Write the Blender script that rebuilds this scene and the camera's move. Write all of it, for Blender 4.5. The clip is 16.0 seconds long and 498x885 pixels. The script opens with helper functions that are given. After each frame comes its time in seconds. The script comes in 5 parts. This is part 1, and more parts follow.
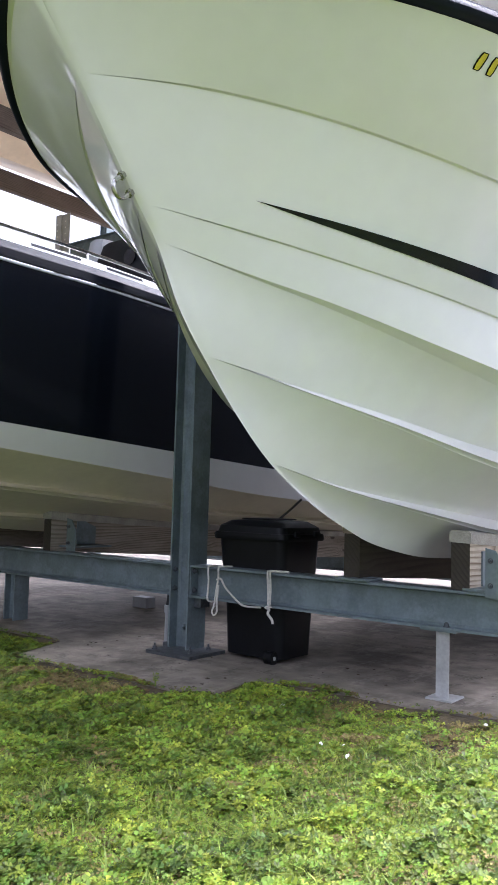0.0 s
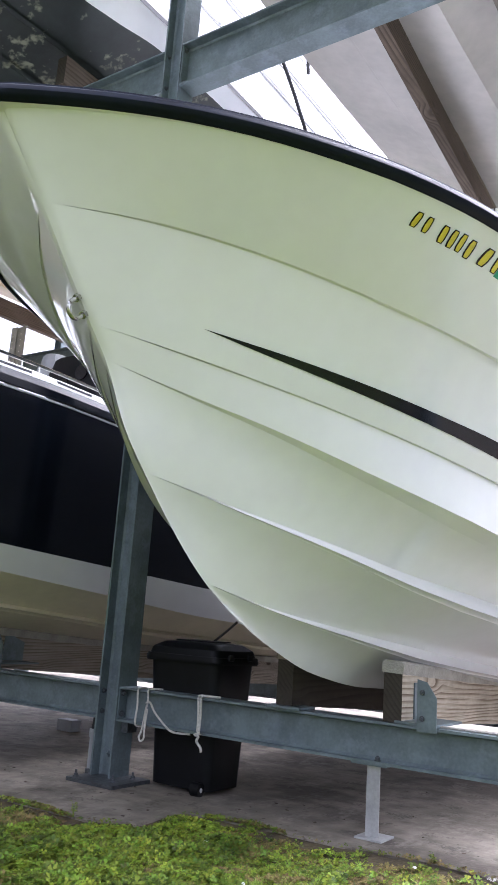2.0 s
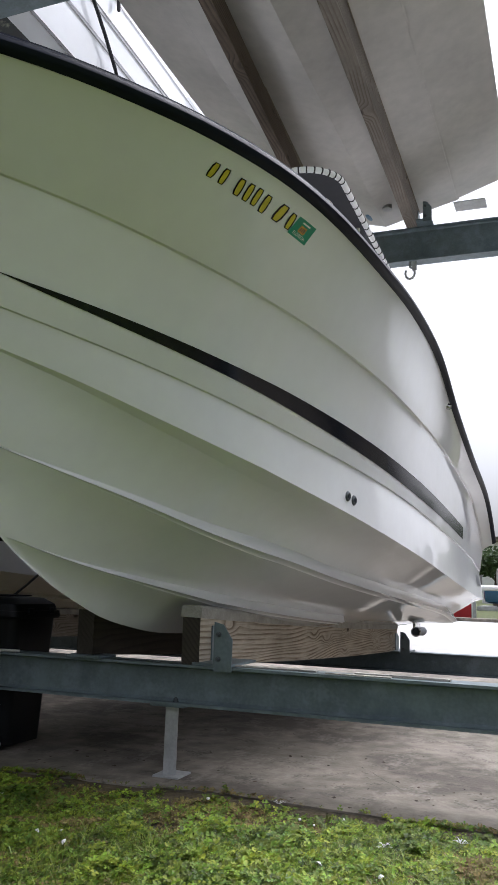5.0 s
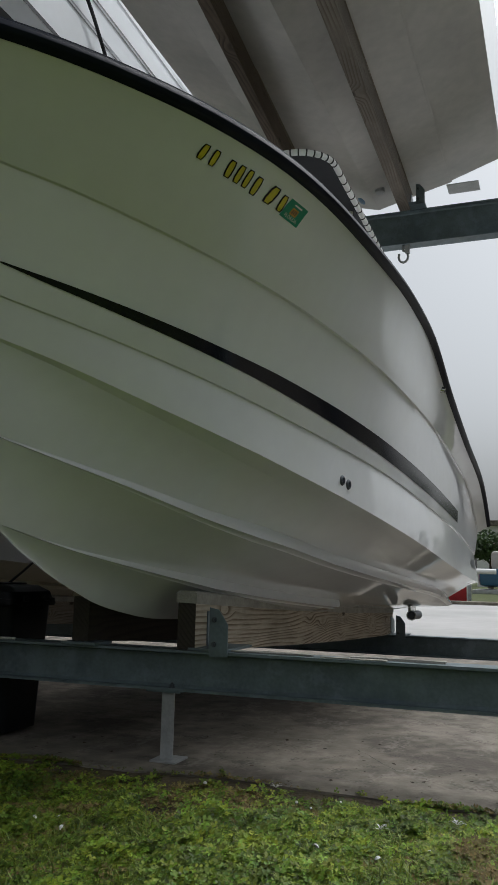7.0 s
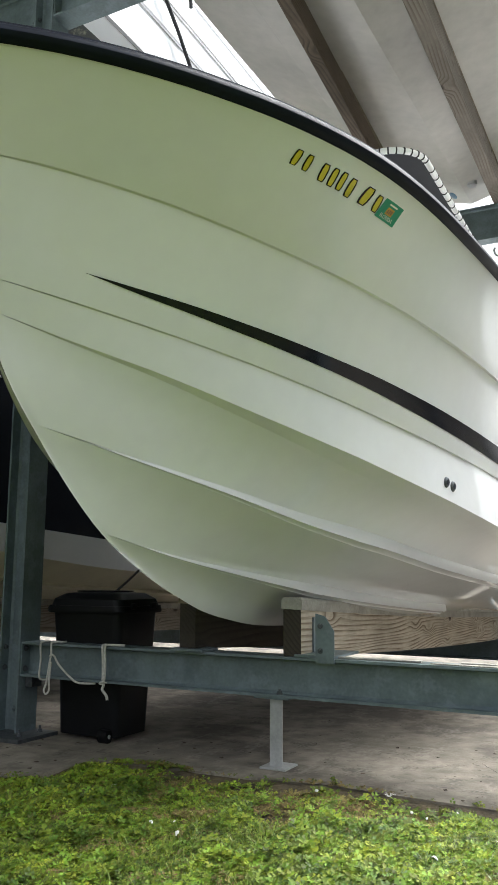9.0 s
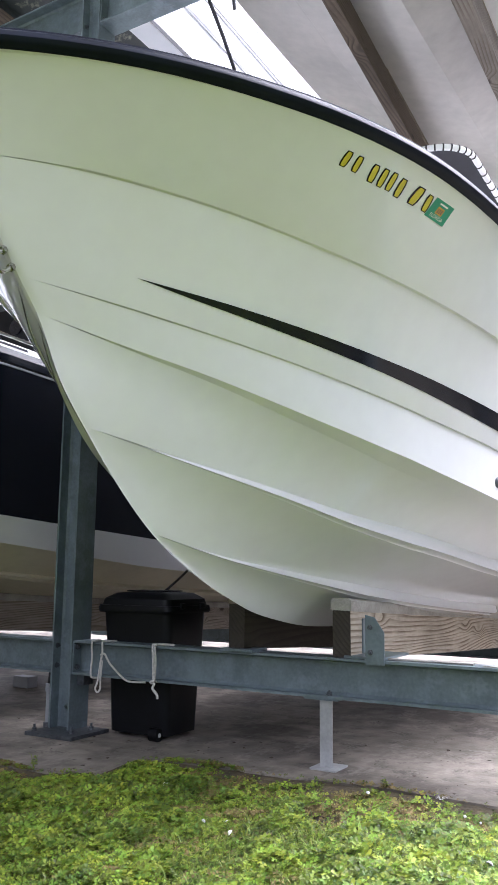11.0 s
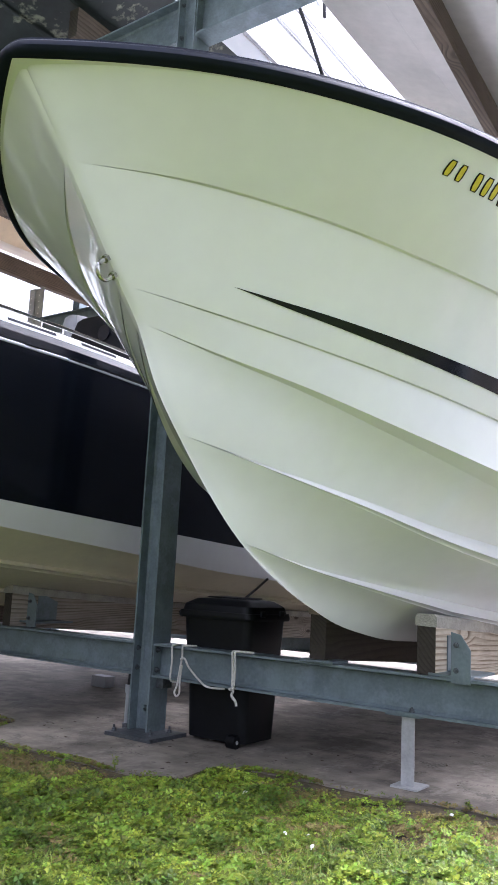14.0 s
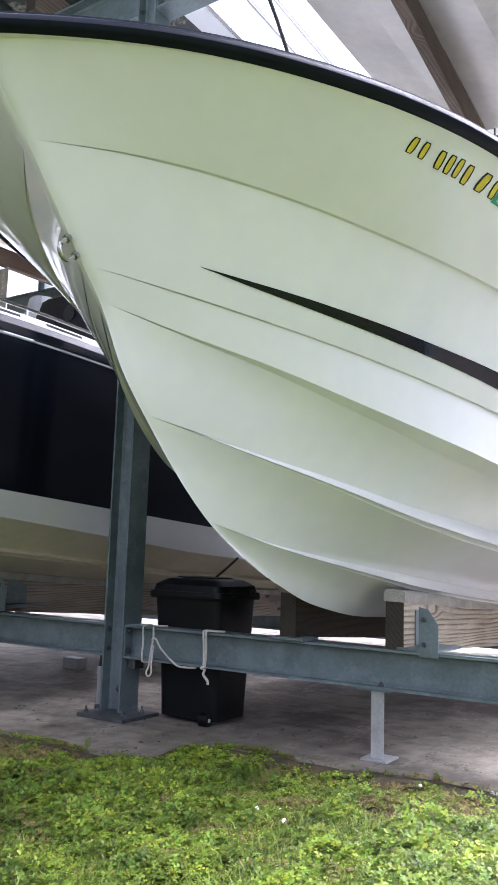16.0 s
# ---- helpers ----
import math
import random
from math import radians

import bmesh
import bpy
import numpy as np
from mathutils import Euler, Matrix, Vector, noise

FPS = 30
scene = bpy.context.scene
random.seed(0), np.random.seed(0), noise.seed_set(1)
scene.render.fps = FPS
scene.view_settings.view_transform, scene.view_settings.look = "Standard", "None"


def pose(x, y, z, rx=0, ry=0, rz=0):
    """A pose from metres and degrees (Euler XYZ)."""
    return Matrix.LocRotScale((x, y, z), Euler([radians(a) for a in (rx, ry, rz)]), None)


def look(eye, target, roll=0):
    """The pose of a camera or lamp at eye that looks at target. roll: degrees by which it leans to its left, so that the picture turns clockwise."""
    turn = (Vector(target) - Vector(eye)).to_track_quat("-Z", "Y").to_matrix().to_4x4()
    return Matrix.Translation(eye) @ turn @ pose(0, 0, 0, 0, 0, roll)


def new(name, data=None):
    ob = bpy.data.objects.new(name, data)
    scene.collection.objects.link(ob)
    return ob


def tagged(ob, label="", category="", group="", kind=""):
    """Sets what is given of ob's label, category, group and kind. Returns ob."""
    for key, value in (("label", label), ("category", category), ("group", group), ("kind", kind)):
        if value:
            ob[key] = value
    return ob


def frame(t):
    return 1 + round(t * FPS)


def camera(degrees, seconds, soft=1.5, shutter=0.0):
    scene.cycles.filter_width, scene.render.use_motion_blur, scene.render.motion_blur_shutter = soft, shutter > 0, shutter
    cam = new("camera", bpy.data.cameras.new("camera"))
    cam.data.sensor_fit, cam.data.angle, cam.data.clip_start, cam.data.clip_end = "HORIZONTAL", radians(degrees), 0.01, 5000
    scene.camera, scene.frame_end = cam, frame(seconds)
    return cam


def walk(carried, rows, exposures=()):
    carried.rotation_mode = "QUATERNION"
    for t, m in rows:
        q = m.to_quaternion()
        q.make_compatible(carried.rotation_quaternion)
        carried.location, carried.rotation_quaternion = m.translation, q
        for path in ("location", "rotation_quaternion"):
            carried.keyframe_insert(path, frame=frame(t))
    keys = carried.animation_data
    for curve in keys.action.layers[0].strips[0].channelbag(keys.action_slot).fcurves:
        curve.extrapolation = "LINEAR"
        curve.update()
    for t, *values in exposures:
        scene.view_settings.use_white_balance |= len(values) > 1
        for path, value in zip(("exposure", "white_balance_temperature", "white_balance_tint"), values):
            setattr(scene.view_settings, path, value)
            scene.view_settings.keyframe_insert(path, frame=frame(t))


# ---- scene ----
cam = camera(34.1, 16.0)
PATH = [
    (0, (1.218, 0.807, 0.89), (-0.016, 2.374, 1.03), 1.6),
    (0.5, (1.21, 0.8, 0.892), (-0.041, 2.343, 1.126), 2.9),
    (1, (1.22, 0.778, 0.886), (-0.023, 2.295, 1.274), 3.5),
    (1.5, (1.224, 0.776, 0.888), (0.036, 2.325, 1.325), 3.7),
    (2, (1.261, 0.782, 0.887), (0.149, 2.386, 1.325), 4.0),
    (2.5, (1.294, 0.788, 0.881), (0.286, 2.464, 1.3), 3.9),
    (3, (1.31, 0.808, 0.88), (0.385, 2.541, 1.254), 3.5),
    (3.5, (1.318, 0.805, 0.876), (0.456, 2.574, 1.238), 3.1),
    (4, (1.319, 0.813, 0.879), (0.497, 2.604, 1.224), 2.6),
    (4.5, (1.322, 0.803, 0.877), (0.555, 2.616, 1.229), 2.0),
    (5, (1.325, 0.803, 0.872), (0.607, 2.637, 1.22), 1.8),
    (5.2, (1.32, 0.809, 0.877), (0.619, 2.651, 1.214), 1.5),
    (7.5, (1.325, 0.818, 0.867), (0.612, 2.659, 1.183), 1.0),
    (8, (1.318, 0.813, 0.873), (0.567, 2.637, 1.204), 0.7),
    (8.5, (1.31, 0.808, 0.872), (0.475, 2.593, 1.211), 0.6),
    (9, (1.294, 0.815, 0.875), (0.378, 2.563, 1.198), 0.4),
    (11.5, (1.265, 0.786, 0.887), (0.238, 2.472, 1.212), 0.9),
    (12, (1.243, 0.78, 0.89), (0.186, 2.445, 1.22), 1.4),
    (12.5, (1.232, 0.77, 0.896), (0.143, 2.417, 1.22), 1.9),
    (13, (1.225, 0.767, 0.895), (0.117, 2.398, 1.227), 2.1),
    (13.5, (1.22, 0.757, 0.894), (0.092, 2.374, 1.228), 2.4),
    (14, (1.214, 0.761, 0.895), (0.058, 2.36, 1.225), 2.9),
    (14.5, (1.211, 0.759, 0.896), (0.044, 2.347, 1.232), 3.0),
    (15, (1.218, 0.753, 0.893), (0.063, 2.351, 1.23), 2.8),
    (15.5, (1.218, 0.758, 0.897), (0.1, 2.387, 1.208), 2.2),
    (16, (1.223, 0.768, 0.897), (0.125, 2.415, 1.18), 1.8),
]
BASE = 2.07
LIGHTER = [(t, BASE + s, k - 150, g + 4) for t, s, k, g in ((0, 0.08, 5870, 18), (3.2, -0.1, 5960, 18), (4.2, -0.58, 6190, 14), (4.6, -0.82, 6185, 12), (5.0, -1.32, 6180, 10.5), (5.4, -1.54, 6100, 9), (7.4, -2.34, 6350, 3), (8.1, -2.34, 6400, 3), (8.6, -1.36, 6450, 3), (9.2, -0.42, 6450, 3), (10.2, -0.17, 6200, 10), (11.4, -0.07, 5900, 18), (13.2, -0.05, 5870, 18), (14.2, 0.12, 5870, 18), (16, 0.1, 5870, 18))]
walk(cam, [(t, look(eye, target, roll)) for t, eye, target, roll in PATH], LIGHTER)

# ---- light ----
world = bpy.data.worlds.new("sky")
scene.world = world
world.use_nodes = True
wn = world.node_tree.nodes
sky = wn.new("ShaderNodeTexSky")
sky.sky_type = "NISHITA"
sky.sun_disc = False
sky.sun_elevation, sky.sun_rotation = radians(62), radians(33)
sky.air_density, sky.dust_density = 1.0, 7.0
cloud = wn.new("ShaderNodeHueSaturation")
cloud.inputs["Saturation"].default_value = 0.15
world.node_tree.links.new(sky.outputs[0], cloud.inputs["Color"])
world.node_tree.links.new(cloud.outputs[0], wn["Background"].inputs[0])
wn["Background"].inputs[1].default_value = 0.15
sun = new("sun", bpy.data.lights.new("sun", "SUN"))
sun.data.energy, sun.data.angle, sun.data.color = 1.1, radians(50), (1.0, 0.97, 0.93)
sun.matrix_world = look((2.557, 3.937, 8.83), (0, 0, 0))


# ---- materials ----
def mat(name, col, rough=0.6, metal=0.0, var=0.15, scale=6.0, col2=None, bump=0.0, bscale=60.0, coat=0.0, stretch=(1, 1, 1), island=0.0, spec=0.5):
    m = bpy.data.materials.new(name)
    m.use_nodes = True
    t = m.node_tree
    N, L = t.nodes, t.links
    b = N["Principled BSDF"]
    b.inputs["Roughness"].default_value, b.inputs["Metallic"].default_value = rough, metal
    b.inputs["Coat Weight"].default_value = coat
    b.inputs["Coat Roughness"].default_value = 0.04
    b.inputs["Specular IOR Level"].default_value = spec
    tc = N.new("ShaderNodeTexCoord")
    mp = N.new("ShaderNodeMapping")
    mp.inputs["Scale"].default_value = stretch
    L.new(tc.outputs["Object"], mp.inputs[0])
    n1 = N.new("ShaderNodeTexNoise")
    n1.inputs["Scale"].default_value, n1.inputs["Detail"].default_value = scale, 6
    n2 = N.new("ShaderNodeTexNoise")
    n2.inputs["Scale"].default_value, n2.inputs["Detail"].default_value = scale * 9, 4
    L.new(mp.outputs[0], n1.inputs[0])
    L.new(mp.outputs[0], n2.inputs[0])
    add = N.new("ShaderNodeMath")
    add.operation = "MULTIPLY_ADD"
    L.new(n2.outputs[0], add.inputs[0])
    add.inputs[1].default_value = 0.45
    L.new(n1.outputs[0], add.inputs[2])
    ramp = N.new("ShaderNodeValToRGB")
    c2 = col2 or tuple(min(1, c * (1 + var)) for c in col)
    c1 = tuple(c * (1 - var) for c in col)
    ramp.color_ramp.elements[0].position, ramp.color_ramp.elements[0].color = 0.5, (*c1, 1)
    ramp.color_ramp.elements[1].position, ramp.color_ramp.elements[1].color = 0.95, (*c2, 1)
    L.new(add.outputs[0], ramp.inputs[0])
    last = ramp.outputs[0]
    if island:
        g = N.new("ShaderNodeNewGeometry")
        hs = N.new("ShaderNodeHueSaturation")
        ma = N.new("ShaderNodeMapRange")
        ma.inputs[3].default_value, ma.inputs[4].default_value = 1 - island, 1 + island
        L.new(g.outputs["Random Per Island"], ma.inputs[0])
        L.new(ma.outputs[0], hs.inputs["Value"])
        ma2 = N.new("ShaderNodeMapRange")
        ma2.inputs[3].default_value, ma2.inputs[4].default_value = 0.5 - island * 0.06, 0.5 + island * 0.04
        sh = N.new("ShaderNodeMath")
        sh.operation = "FRACT"
        sm = N.new("ShaderNodeMath")
        sm.operation = "MULTIPLY"
        sm.inputs[1].default_value = 17.3
        L.new(g.outputs["Random Per Island"], sm.inputs[0])
        L.new(sm.outputs[0], sh.inputs[0])
        L.new(sh.outputs[0], ma2.inputs[0])
        L.new(ma2.outputs[0], hs.inputs["Hue"])
        L.new(last, hs.inputs["Color"])
        last = hs.outputs[0]
    L.new(last, b.inputs["Base Color"])
    if bump:
        n3 = N.new("ShaderNodeTexNoise")
        n3.inputs["Scale"].default_value, n3.inputs["Detail"].default_value = bscale, 5
        L.new(mp.outputs[0], n3.inputs[0])
        bp = N.new("ShaderNodeBump")
        bp.inputs["Strength"].default_value, bp.inputs["Distance"].default_value = bump, 0.01
        L.new(n3.outputs[0], bp.inputs["Height"])
        L.new(bp.outputs[0], b.inputs["Normal"])
    return m


GEL = mat("white_gelcoat", (0.765, 0.78, 0.80), 0.05, var=0.04, scale=1.5, bump=0.015, bscale=3)
RUBBER = mat("black_rubber", (0.005, 0.008, 0.018), 0.42, var=0.2, scale=8, spec=0.16)
NAVY = mat("navy_gelcoat", (0.003, 0.0045, 0.009), 0.16, var=0.2, scale=2, spec=0.35)
GALV = mat("galvanised_steel", (0.146, 0.186, 0.202), 0.5, 0.3, var=0.22, scale=7, bump=0.06, bscale=90)


def grained(name, pale, dark, rings=15.0):
    """Flat-sawn timber: growth rings drawn out along y, bending round knots, over weathered patches."""
    m = mat(name, pale, 0.85, var=0.22, scale=5, stretch=(1, 0.5, 1), bump=0.25, bscale=30)
    t = m.node_tree
    N, L = t.nodes, t.links
    b = N["Principled BSDF"]
    old = b.inputs["Base Color"].links[0].from_socket
    tc = N.new("ShaderNodeTexCoord")

    def mapped(scale):
        mp = N.new("ShaderNodeMapping")
        mp.inputs["Scale"].default_value = scale
        L.new(tc.outputs["Object"], mp.inputs[0])
        return mp.outputs[0]

    def noisy(scale, size, detail):
        n = N.new("ShaderNodeTexNoise")
        n.inputs["Scale"].default_value, n.inputs["Detail"].default_value = size, detail
        L.new(mapped(scale), n.inputs[0])
        return n.outputs[0]

    def math_(op, a, c):
        n = N.new("ShaderNodeMath")
        n.operation = op
        for k, v in enumerate((a, c)):
            if isinstance(v, (int, float)):
                n.inputs[k].default_value = v
            else:
                L.new(v, n.inputs[k])
        return n.outputs[0]

    def spread(v, lo, hi, a=0.0, c=1.0):
        n = N.new("ShaderNodeMapRange")
        n.interpolation_type = "SMOOTHSTEP"
        L.new(v, n.inputs[0])
        for k, x in enumerate((lo, hi, a, c)):
            n.inputs[k + 1].default_value = x
        return n.outputs[0]

    def blend(f, a, c):
        n = N.new("ShaderNodeMix")
        n.data_type = "RGBA"
        L.new(f, n.inputs[0])
        L.new(a, n.inputs[6])
        n.inputs[7].default_value = (*c, 1)
        return n.outputs[2]

    vo = N.new("ShaderNodeTexVoronoi")
    vo.inputs["Scale"].default_value = 1.0
    L.new(mapped((3.0, 2.1, 5.5)), vo.inputs[0])
    knot = vo.outputs["Distance"]
    swirl = spread(knot, 0.42, 0.0, 0.0, 0.26)
    xyz = N.new("ShaderNodeSeparateXYZ")
    L.new(tc.outputs["Object"], xyz.inputs[0])
    across = math_("MULTIPLY", math_("ADD", xyz.outputs[2], xyz.outputs[0]), 2.9)
    field = math_("ADD", math_("ADD", math_("MULTIPLY", noisy((1.6, 0.55, 5.0), 1.0, 1.2), 0.55), across), swirl)
    saw = math_("FRACT", math_("MULTIPLY", field, rings), 0.0)
    line = math_("MULTIPLY", spread(saw, 0.35, 0.92), spread(saw, 1.0, 0.94))
    fade = spread(noisy((2, 1.6, 9), 1.7, 4), 0.32, 0.6, 0.25, 1.0)
    fibre = spread(noisy((60, 2.5, 160), 1.0, 3), 0.45, 0.75, 0.0, 0.45)
    last = blend(math_("MULTIPLY", line, fade), old, dark)
    last = blend(fibre, last, tuple(c * 1.15 for c in dark))
    last = blend(spread(knot, 0.13, 0.05), last, tuple(c * 0.45 for c in dark))
    L.new(last, b.inputs["Base Color"])
    return m


WOOD = grained("weathered_timber", (0.49, 0.43, 0.34), (0.14, 0.098, 0.062), 15.0)
MIDWOOD = grained("brown_timber", (0.2, 0.175, 0.148), (0.125, 0.102, 0.082), 13.0)
GREYWOOD = grained("grey_timber", (0.32, 0.285, 0.24), (0.14, 0.112, 0.085), 14.0)
OLDWOOD = grained("dark_timber", (0.125, 0.095, 0.07), (0.06, 0.043, 0.03), 13.0)
# weather stain on front ends; also hull shade painted onto one whole timber
BLACKWOOD = grained("stained_shaded_timber", (0.045, 0.037, 0.028), (0.025, 0.02, 0.015), 13.0)
CONC = mat("concrete", (0.172, 0.149, 0.117), 0.85, var=0.3, scale=1.1, col2=(0.30, 0.268, 0.218), bump=0.35, bscale=40)
EARTH = mat("dark_earth", (0.06, 0.046, 0.03), 0.95, var=0.5, scale=9, col2=(0.11, 0.085, 0.045), bump=0.8, bscale=60)
CRACK = mat("crack_dirt", (0.03, 0.026, 0.022), 0.95, var=0.3)
ASPH = mat("pale_asphalt", (0.42, 0.41, 0.40), 0.9, var=0.12, scale=0.4, bump=0.2, bscale=50)
SOIL = mat("grassy_soil", (0.05, 0.066, 0.014), 0.95, var=0.5, scale=9, col2=(0.095, 0.115, 0.024), bump=0.6, bscale=50)
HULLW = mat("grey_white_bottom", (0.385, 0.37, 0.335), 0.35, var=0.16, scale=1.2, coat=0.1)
CARPET = mat("pale_carpet", (0.36, 0.345, 0.31), 0.95, var=0.25, scale=9, bump=0.5, bscale=120)
OLDCARPET = mat("brown_carpet", (0.2, 0.165, 0.12), 0.95, var=0.25, scale=9, bump=0.5, bscale=120)
CHROME = mat("polished_steel", (0.5, 0.5, 0.48), 0.16, 1.0, var=0.05)
BLACKF = mat("black_film", (0.006, 0.0075, 0.013), 0.13, var=0.1, spec=0.35)
YELLOW = mat("yellow_vinyl", (0.6, 0.5, 0.02), 0.35, var=0.1, scale=20)
GREEN = mat("green_vinyl", (0.008, 0.27, 0.16), 0.35, var=0.1, scale=20)
ORANGE = mat("orange_print", (0.6, 0.3, 0.03), 0.4, var=0.3, scale=60)
WHITEP = mat("white_paint", (0.75, 0.75, 0.73), 0.4, var=0.05)
ROPE = mat("white_rope", (0.6, 0.59, 0.55), 0.85, var=0.2, scale=90, bump=0.5, bscale=250)
BLACKR = mat("black_rope", (0.02, 0.02, 0.022), 0.8, var=0.2, scale=60)
BOTTOM = mat("white_bottom_paint", (0.74, 0.69, 0.54), 0.45, var=0.08, scale=2)
CREAM = mat("cream_gelcoat", (0.74, 0.57, 0.37), 0.4, var=0.1, scale=1.5)
CANVAS = mat("black_canvas", (0.012, 0.013, 0.018), 0.7, var=0.2, scale=10)
ZINC = mat("pale_zinc", (0.42, 0.43, 0.43), 0.55, 0.3, var=0.2, scale=9, bump=0.1, bscale=80)
STEELD = mat("dark_bolt_steel", (0.09, 0.1, 0.11), 0.5, 0.6, var=0.3, scale=40)
REDP = mat("red_sheet_steel", (0.42, 0.015, 0.02), 0.5, var=0.15, scale=3)
SEAM = mat("dark_seam", (0.1, 0.1, 0.105), 0.5, var=0.2)
PVC = mat("grey_conduit", (0.3, 0.31, 0.32), 0.5, var=0.1)
BLUEP = mat("blue_fitting", (0.02, 0.09, 0.16), 0.35, var=0.3, scale=40)
CLOVER = mat("clover_leaf", (0.082, 0.172, 0.012), 0.6, var=0.5, scale=3.4, col2=(0.225, 0.325, 0.026), island=0.62)
BLADE = mat("grass_blade", (0.125, 0.2, 0.03), 0.45, var=0.25, scale=1.5, col2=(0.24, 0.31, 0.045), island=0.4)
DRY = mat("dry_weed", (0.2, 0.14, 0.05), 0.8, var=0.35, scale=3, col2=(0.2, 0.17, 0.05), island=0.4)
LITTER = mat("dead_leaf", (0.05, 0.036, 0.022), 0.9, var=0.4, scale=30, island=0.5)
TREE = mat("tree_leaf", (0.05, 0.09, 0.03), 0.6, var=0.3, scale=1, island=0.4)
BARK = mat("bark", (0.09, 0.07, 0.05), 0.9, var=0.3)
PLAST = mat("black_plastic", (0.004, 0.0047, 0.006), 0.45, var=0.3, scale=5, bump=0.05, bscale=200, spec=0.18)


def leafy(m, share):
    """Let part of the light through thin leaves."""
    t = m.node_tree
    N, L = t.nodes, t.links
    b = N["Principled BSDF"]
    tr = N.new("ShaderNodeBsdfTranslucent")
    hs = N.new("ShaderNodeHueSaturation")
    hs.inputs["Hue"].default_value, hs.inputs["Value"].default_value = 0.485, 1.25
    L.new(b.inputs["Base Color"].links[0].from_socket, hs.inputs["Color"])
    L.new(hs.outputs[0], tr.inputs["Color"])
    mx = N.new("ShaderNodeMixShader")
    mx.inputs[0].default_value = share
    L.new(b.outputs[0], mx.inputs[1])
    L.new(tr.outputs[0], mx.inputs[2])
    L.new(mx.outputs[0], N["Material Output"].inputs[0])


for leaf in (CLOVER, BLADE, TREE):
    leafy(leaf, 0.14)


def blotched(m, pale, big_scale, fine_scale, weight, lo, hi, amount=1.0, stretch=(1, 1, 1)):
    """Lay uneven blotches of another colour over a material."""
    t = m.node_tree
    N, L = t.nodes, t.links
    b = N["Principled BSDF"]
    old = b.inputs["Base Color"].links[0].from_socket
    tc = N.new("ShaderNodeTexCoord")
    mp = N.new("ShaderNodeMapping")
    mp.inputs["Scale"].default_value = stretch
    L.new(tc.outputs["Object"], mp.inputs[0])
    big = N.new("ShaderNodeTexNoise")
    big.inputs["Scale"].default_value, big.inputs["Detail"].default_value = big_scale, 2
    fine = N.new("ShaderNodeTexNoise")
    fine.inputs["Scale"].default_value, fine.inputs["Detail"].default_value = fine_scale, 8
    L.new(mp.outputs[0], big.inputs[0])
    L.new(mp.outputs[0], fine.inputs[0])
    s = N.new("ShaderNodeMath")
    s.operation = "MULTIPLY_ADD"
    L.new(fine.outputs[0], s.inputs[0])
    s.inputs[1].default_value = weight
    L.new(big.outputs[0], s.inputs[2])
    r = N.new("ShaderNodeMapRange")
    r.inputs[1].default_value, r.inputs[2].default_value = lo, hi
    r.inputs[4].default_value = amount
    L.new(s.outputs[0], r.inputs[0])
    mx = N.new("ShaderNodeMix")
    mx.data_type = "RGBA"
    L.new(r.outputs[0], mx.inputs[0])
    L.new(old, mx.inputs[6])
    mx.inputs[7].default_value = (*pale, 1)
    L.new(mx.outputs[2], b.inputs["Base Color"])
    return m


PEEL = blotched(mat("worn_black_bottom_paint", (0.012, 0.018, 0.016), 0.5, var=0.5, scale=2.0, bump=0.15, bscale=30), (0.23, 0.24, 0.165), 3.2, 22, 0.45, 0.85, 0.95)
blotched(CONC, (0.075, 0.062, 0.05), 1.1, 6, 0.45, 0.66, 0.82, 0.85)
blotched(CONC, (0.38, 0.335, 0.285), 1.0, 11, 0.5, 0.74, 0.92, 0.4)
blotched(CONC, (0.38, 0.35, 0.305), 5.0, 38, 0.8, 0.98, 1.16, 0.3, (1, 0.55, 1))
blotched(CONC, (0.05, 0.042, 0.035), 7, 60, 0.8, 1.01, 1.12, 0.6)
blotched(GEL, (0.72, 0.72, 0.66), 0.7, 4, 0.3, 0.62, 0.85, 0.35)
blotched(GALV, (0.22, 0.265, 0.30), 9, 55, 0.5, 0.78, 0.95, 0.5)
blotched(GALV, (0.09, 0.122, 0.15), 2.5, 22, 0.5, 0.78, 0.95, 0.55)


# ---- building helpers ----
def part(name, bm, material, parent=None, label="", smooth=None):
    me = bpy.data.meshes.new(name)
    bm.to_mesh(me)
    bm.free()
    if smooth is not None:
        me.shade_smooth()
        me.set_sharp_from_angle(angle=radians(smooth))
    me.materials.append(material)
    ob = new(name, me)
    if parent:
        ob.parent = parent
    if label:
        ob["label"] = label
    return ob


def thing(name, label, category, at=(0, 0, 0), group="", kind=""):
    e = new(name)
    e.location = at
    e.empty_display_size = 0.1
    return tagged(e, label, category, group, kind)


def box(bm, x0, y0, z0, x1, y1, z1, bev=0.0):
    r = bmesh.ops.create_cube(bm, size=1)
    for v in r["verts"]:
        v.co = Vector((x0 + (v.co.x + 0.5) * (x1 - x0), y0 + (v.co.y + 0.5) * (y1 - y0), z0 + (v.co.z + 0.5) * (z1 - z0)))
    if bev:
        es = list({e for v in r["verts"] for e in v.link_edges})
        bmesh.ops.bevel(bm, geom=es, offset=bev, segments=2, affect="EDGES", profile=0.6)
    return bm


def boxed(*a, **k):
    return box(bmesh.new(), *a, **k)


def cyl(bm, p, q, r, n=12, r2=None):
    p, q = Vector(p), Vector(q)
    d = q - p
    m = Matrix.Translation((p + q) / 2) @ d.to_track_quat("Z", "Y").to_matrix().to_4x4()
    bmesh.ops.create_cone(bm, cap_ends=True, segments=n, radius1=r, radius2=r if r2 is None else r2, depth=d.length, matrix=m)
    return bm


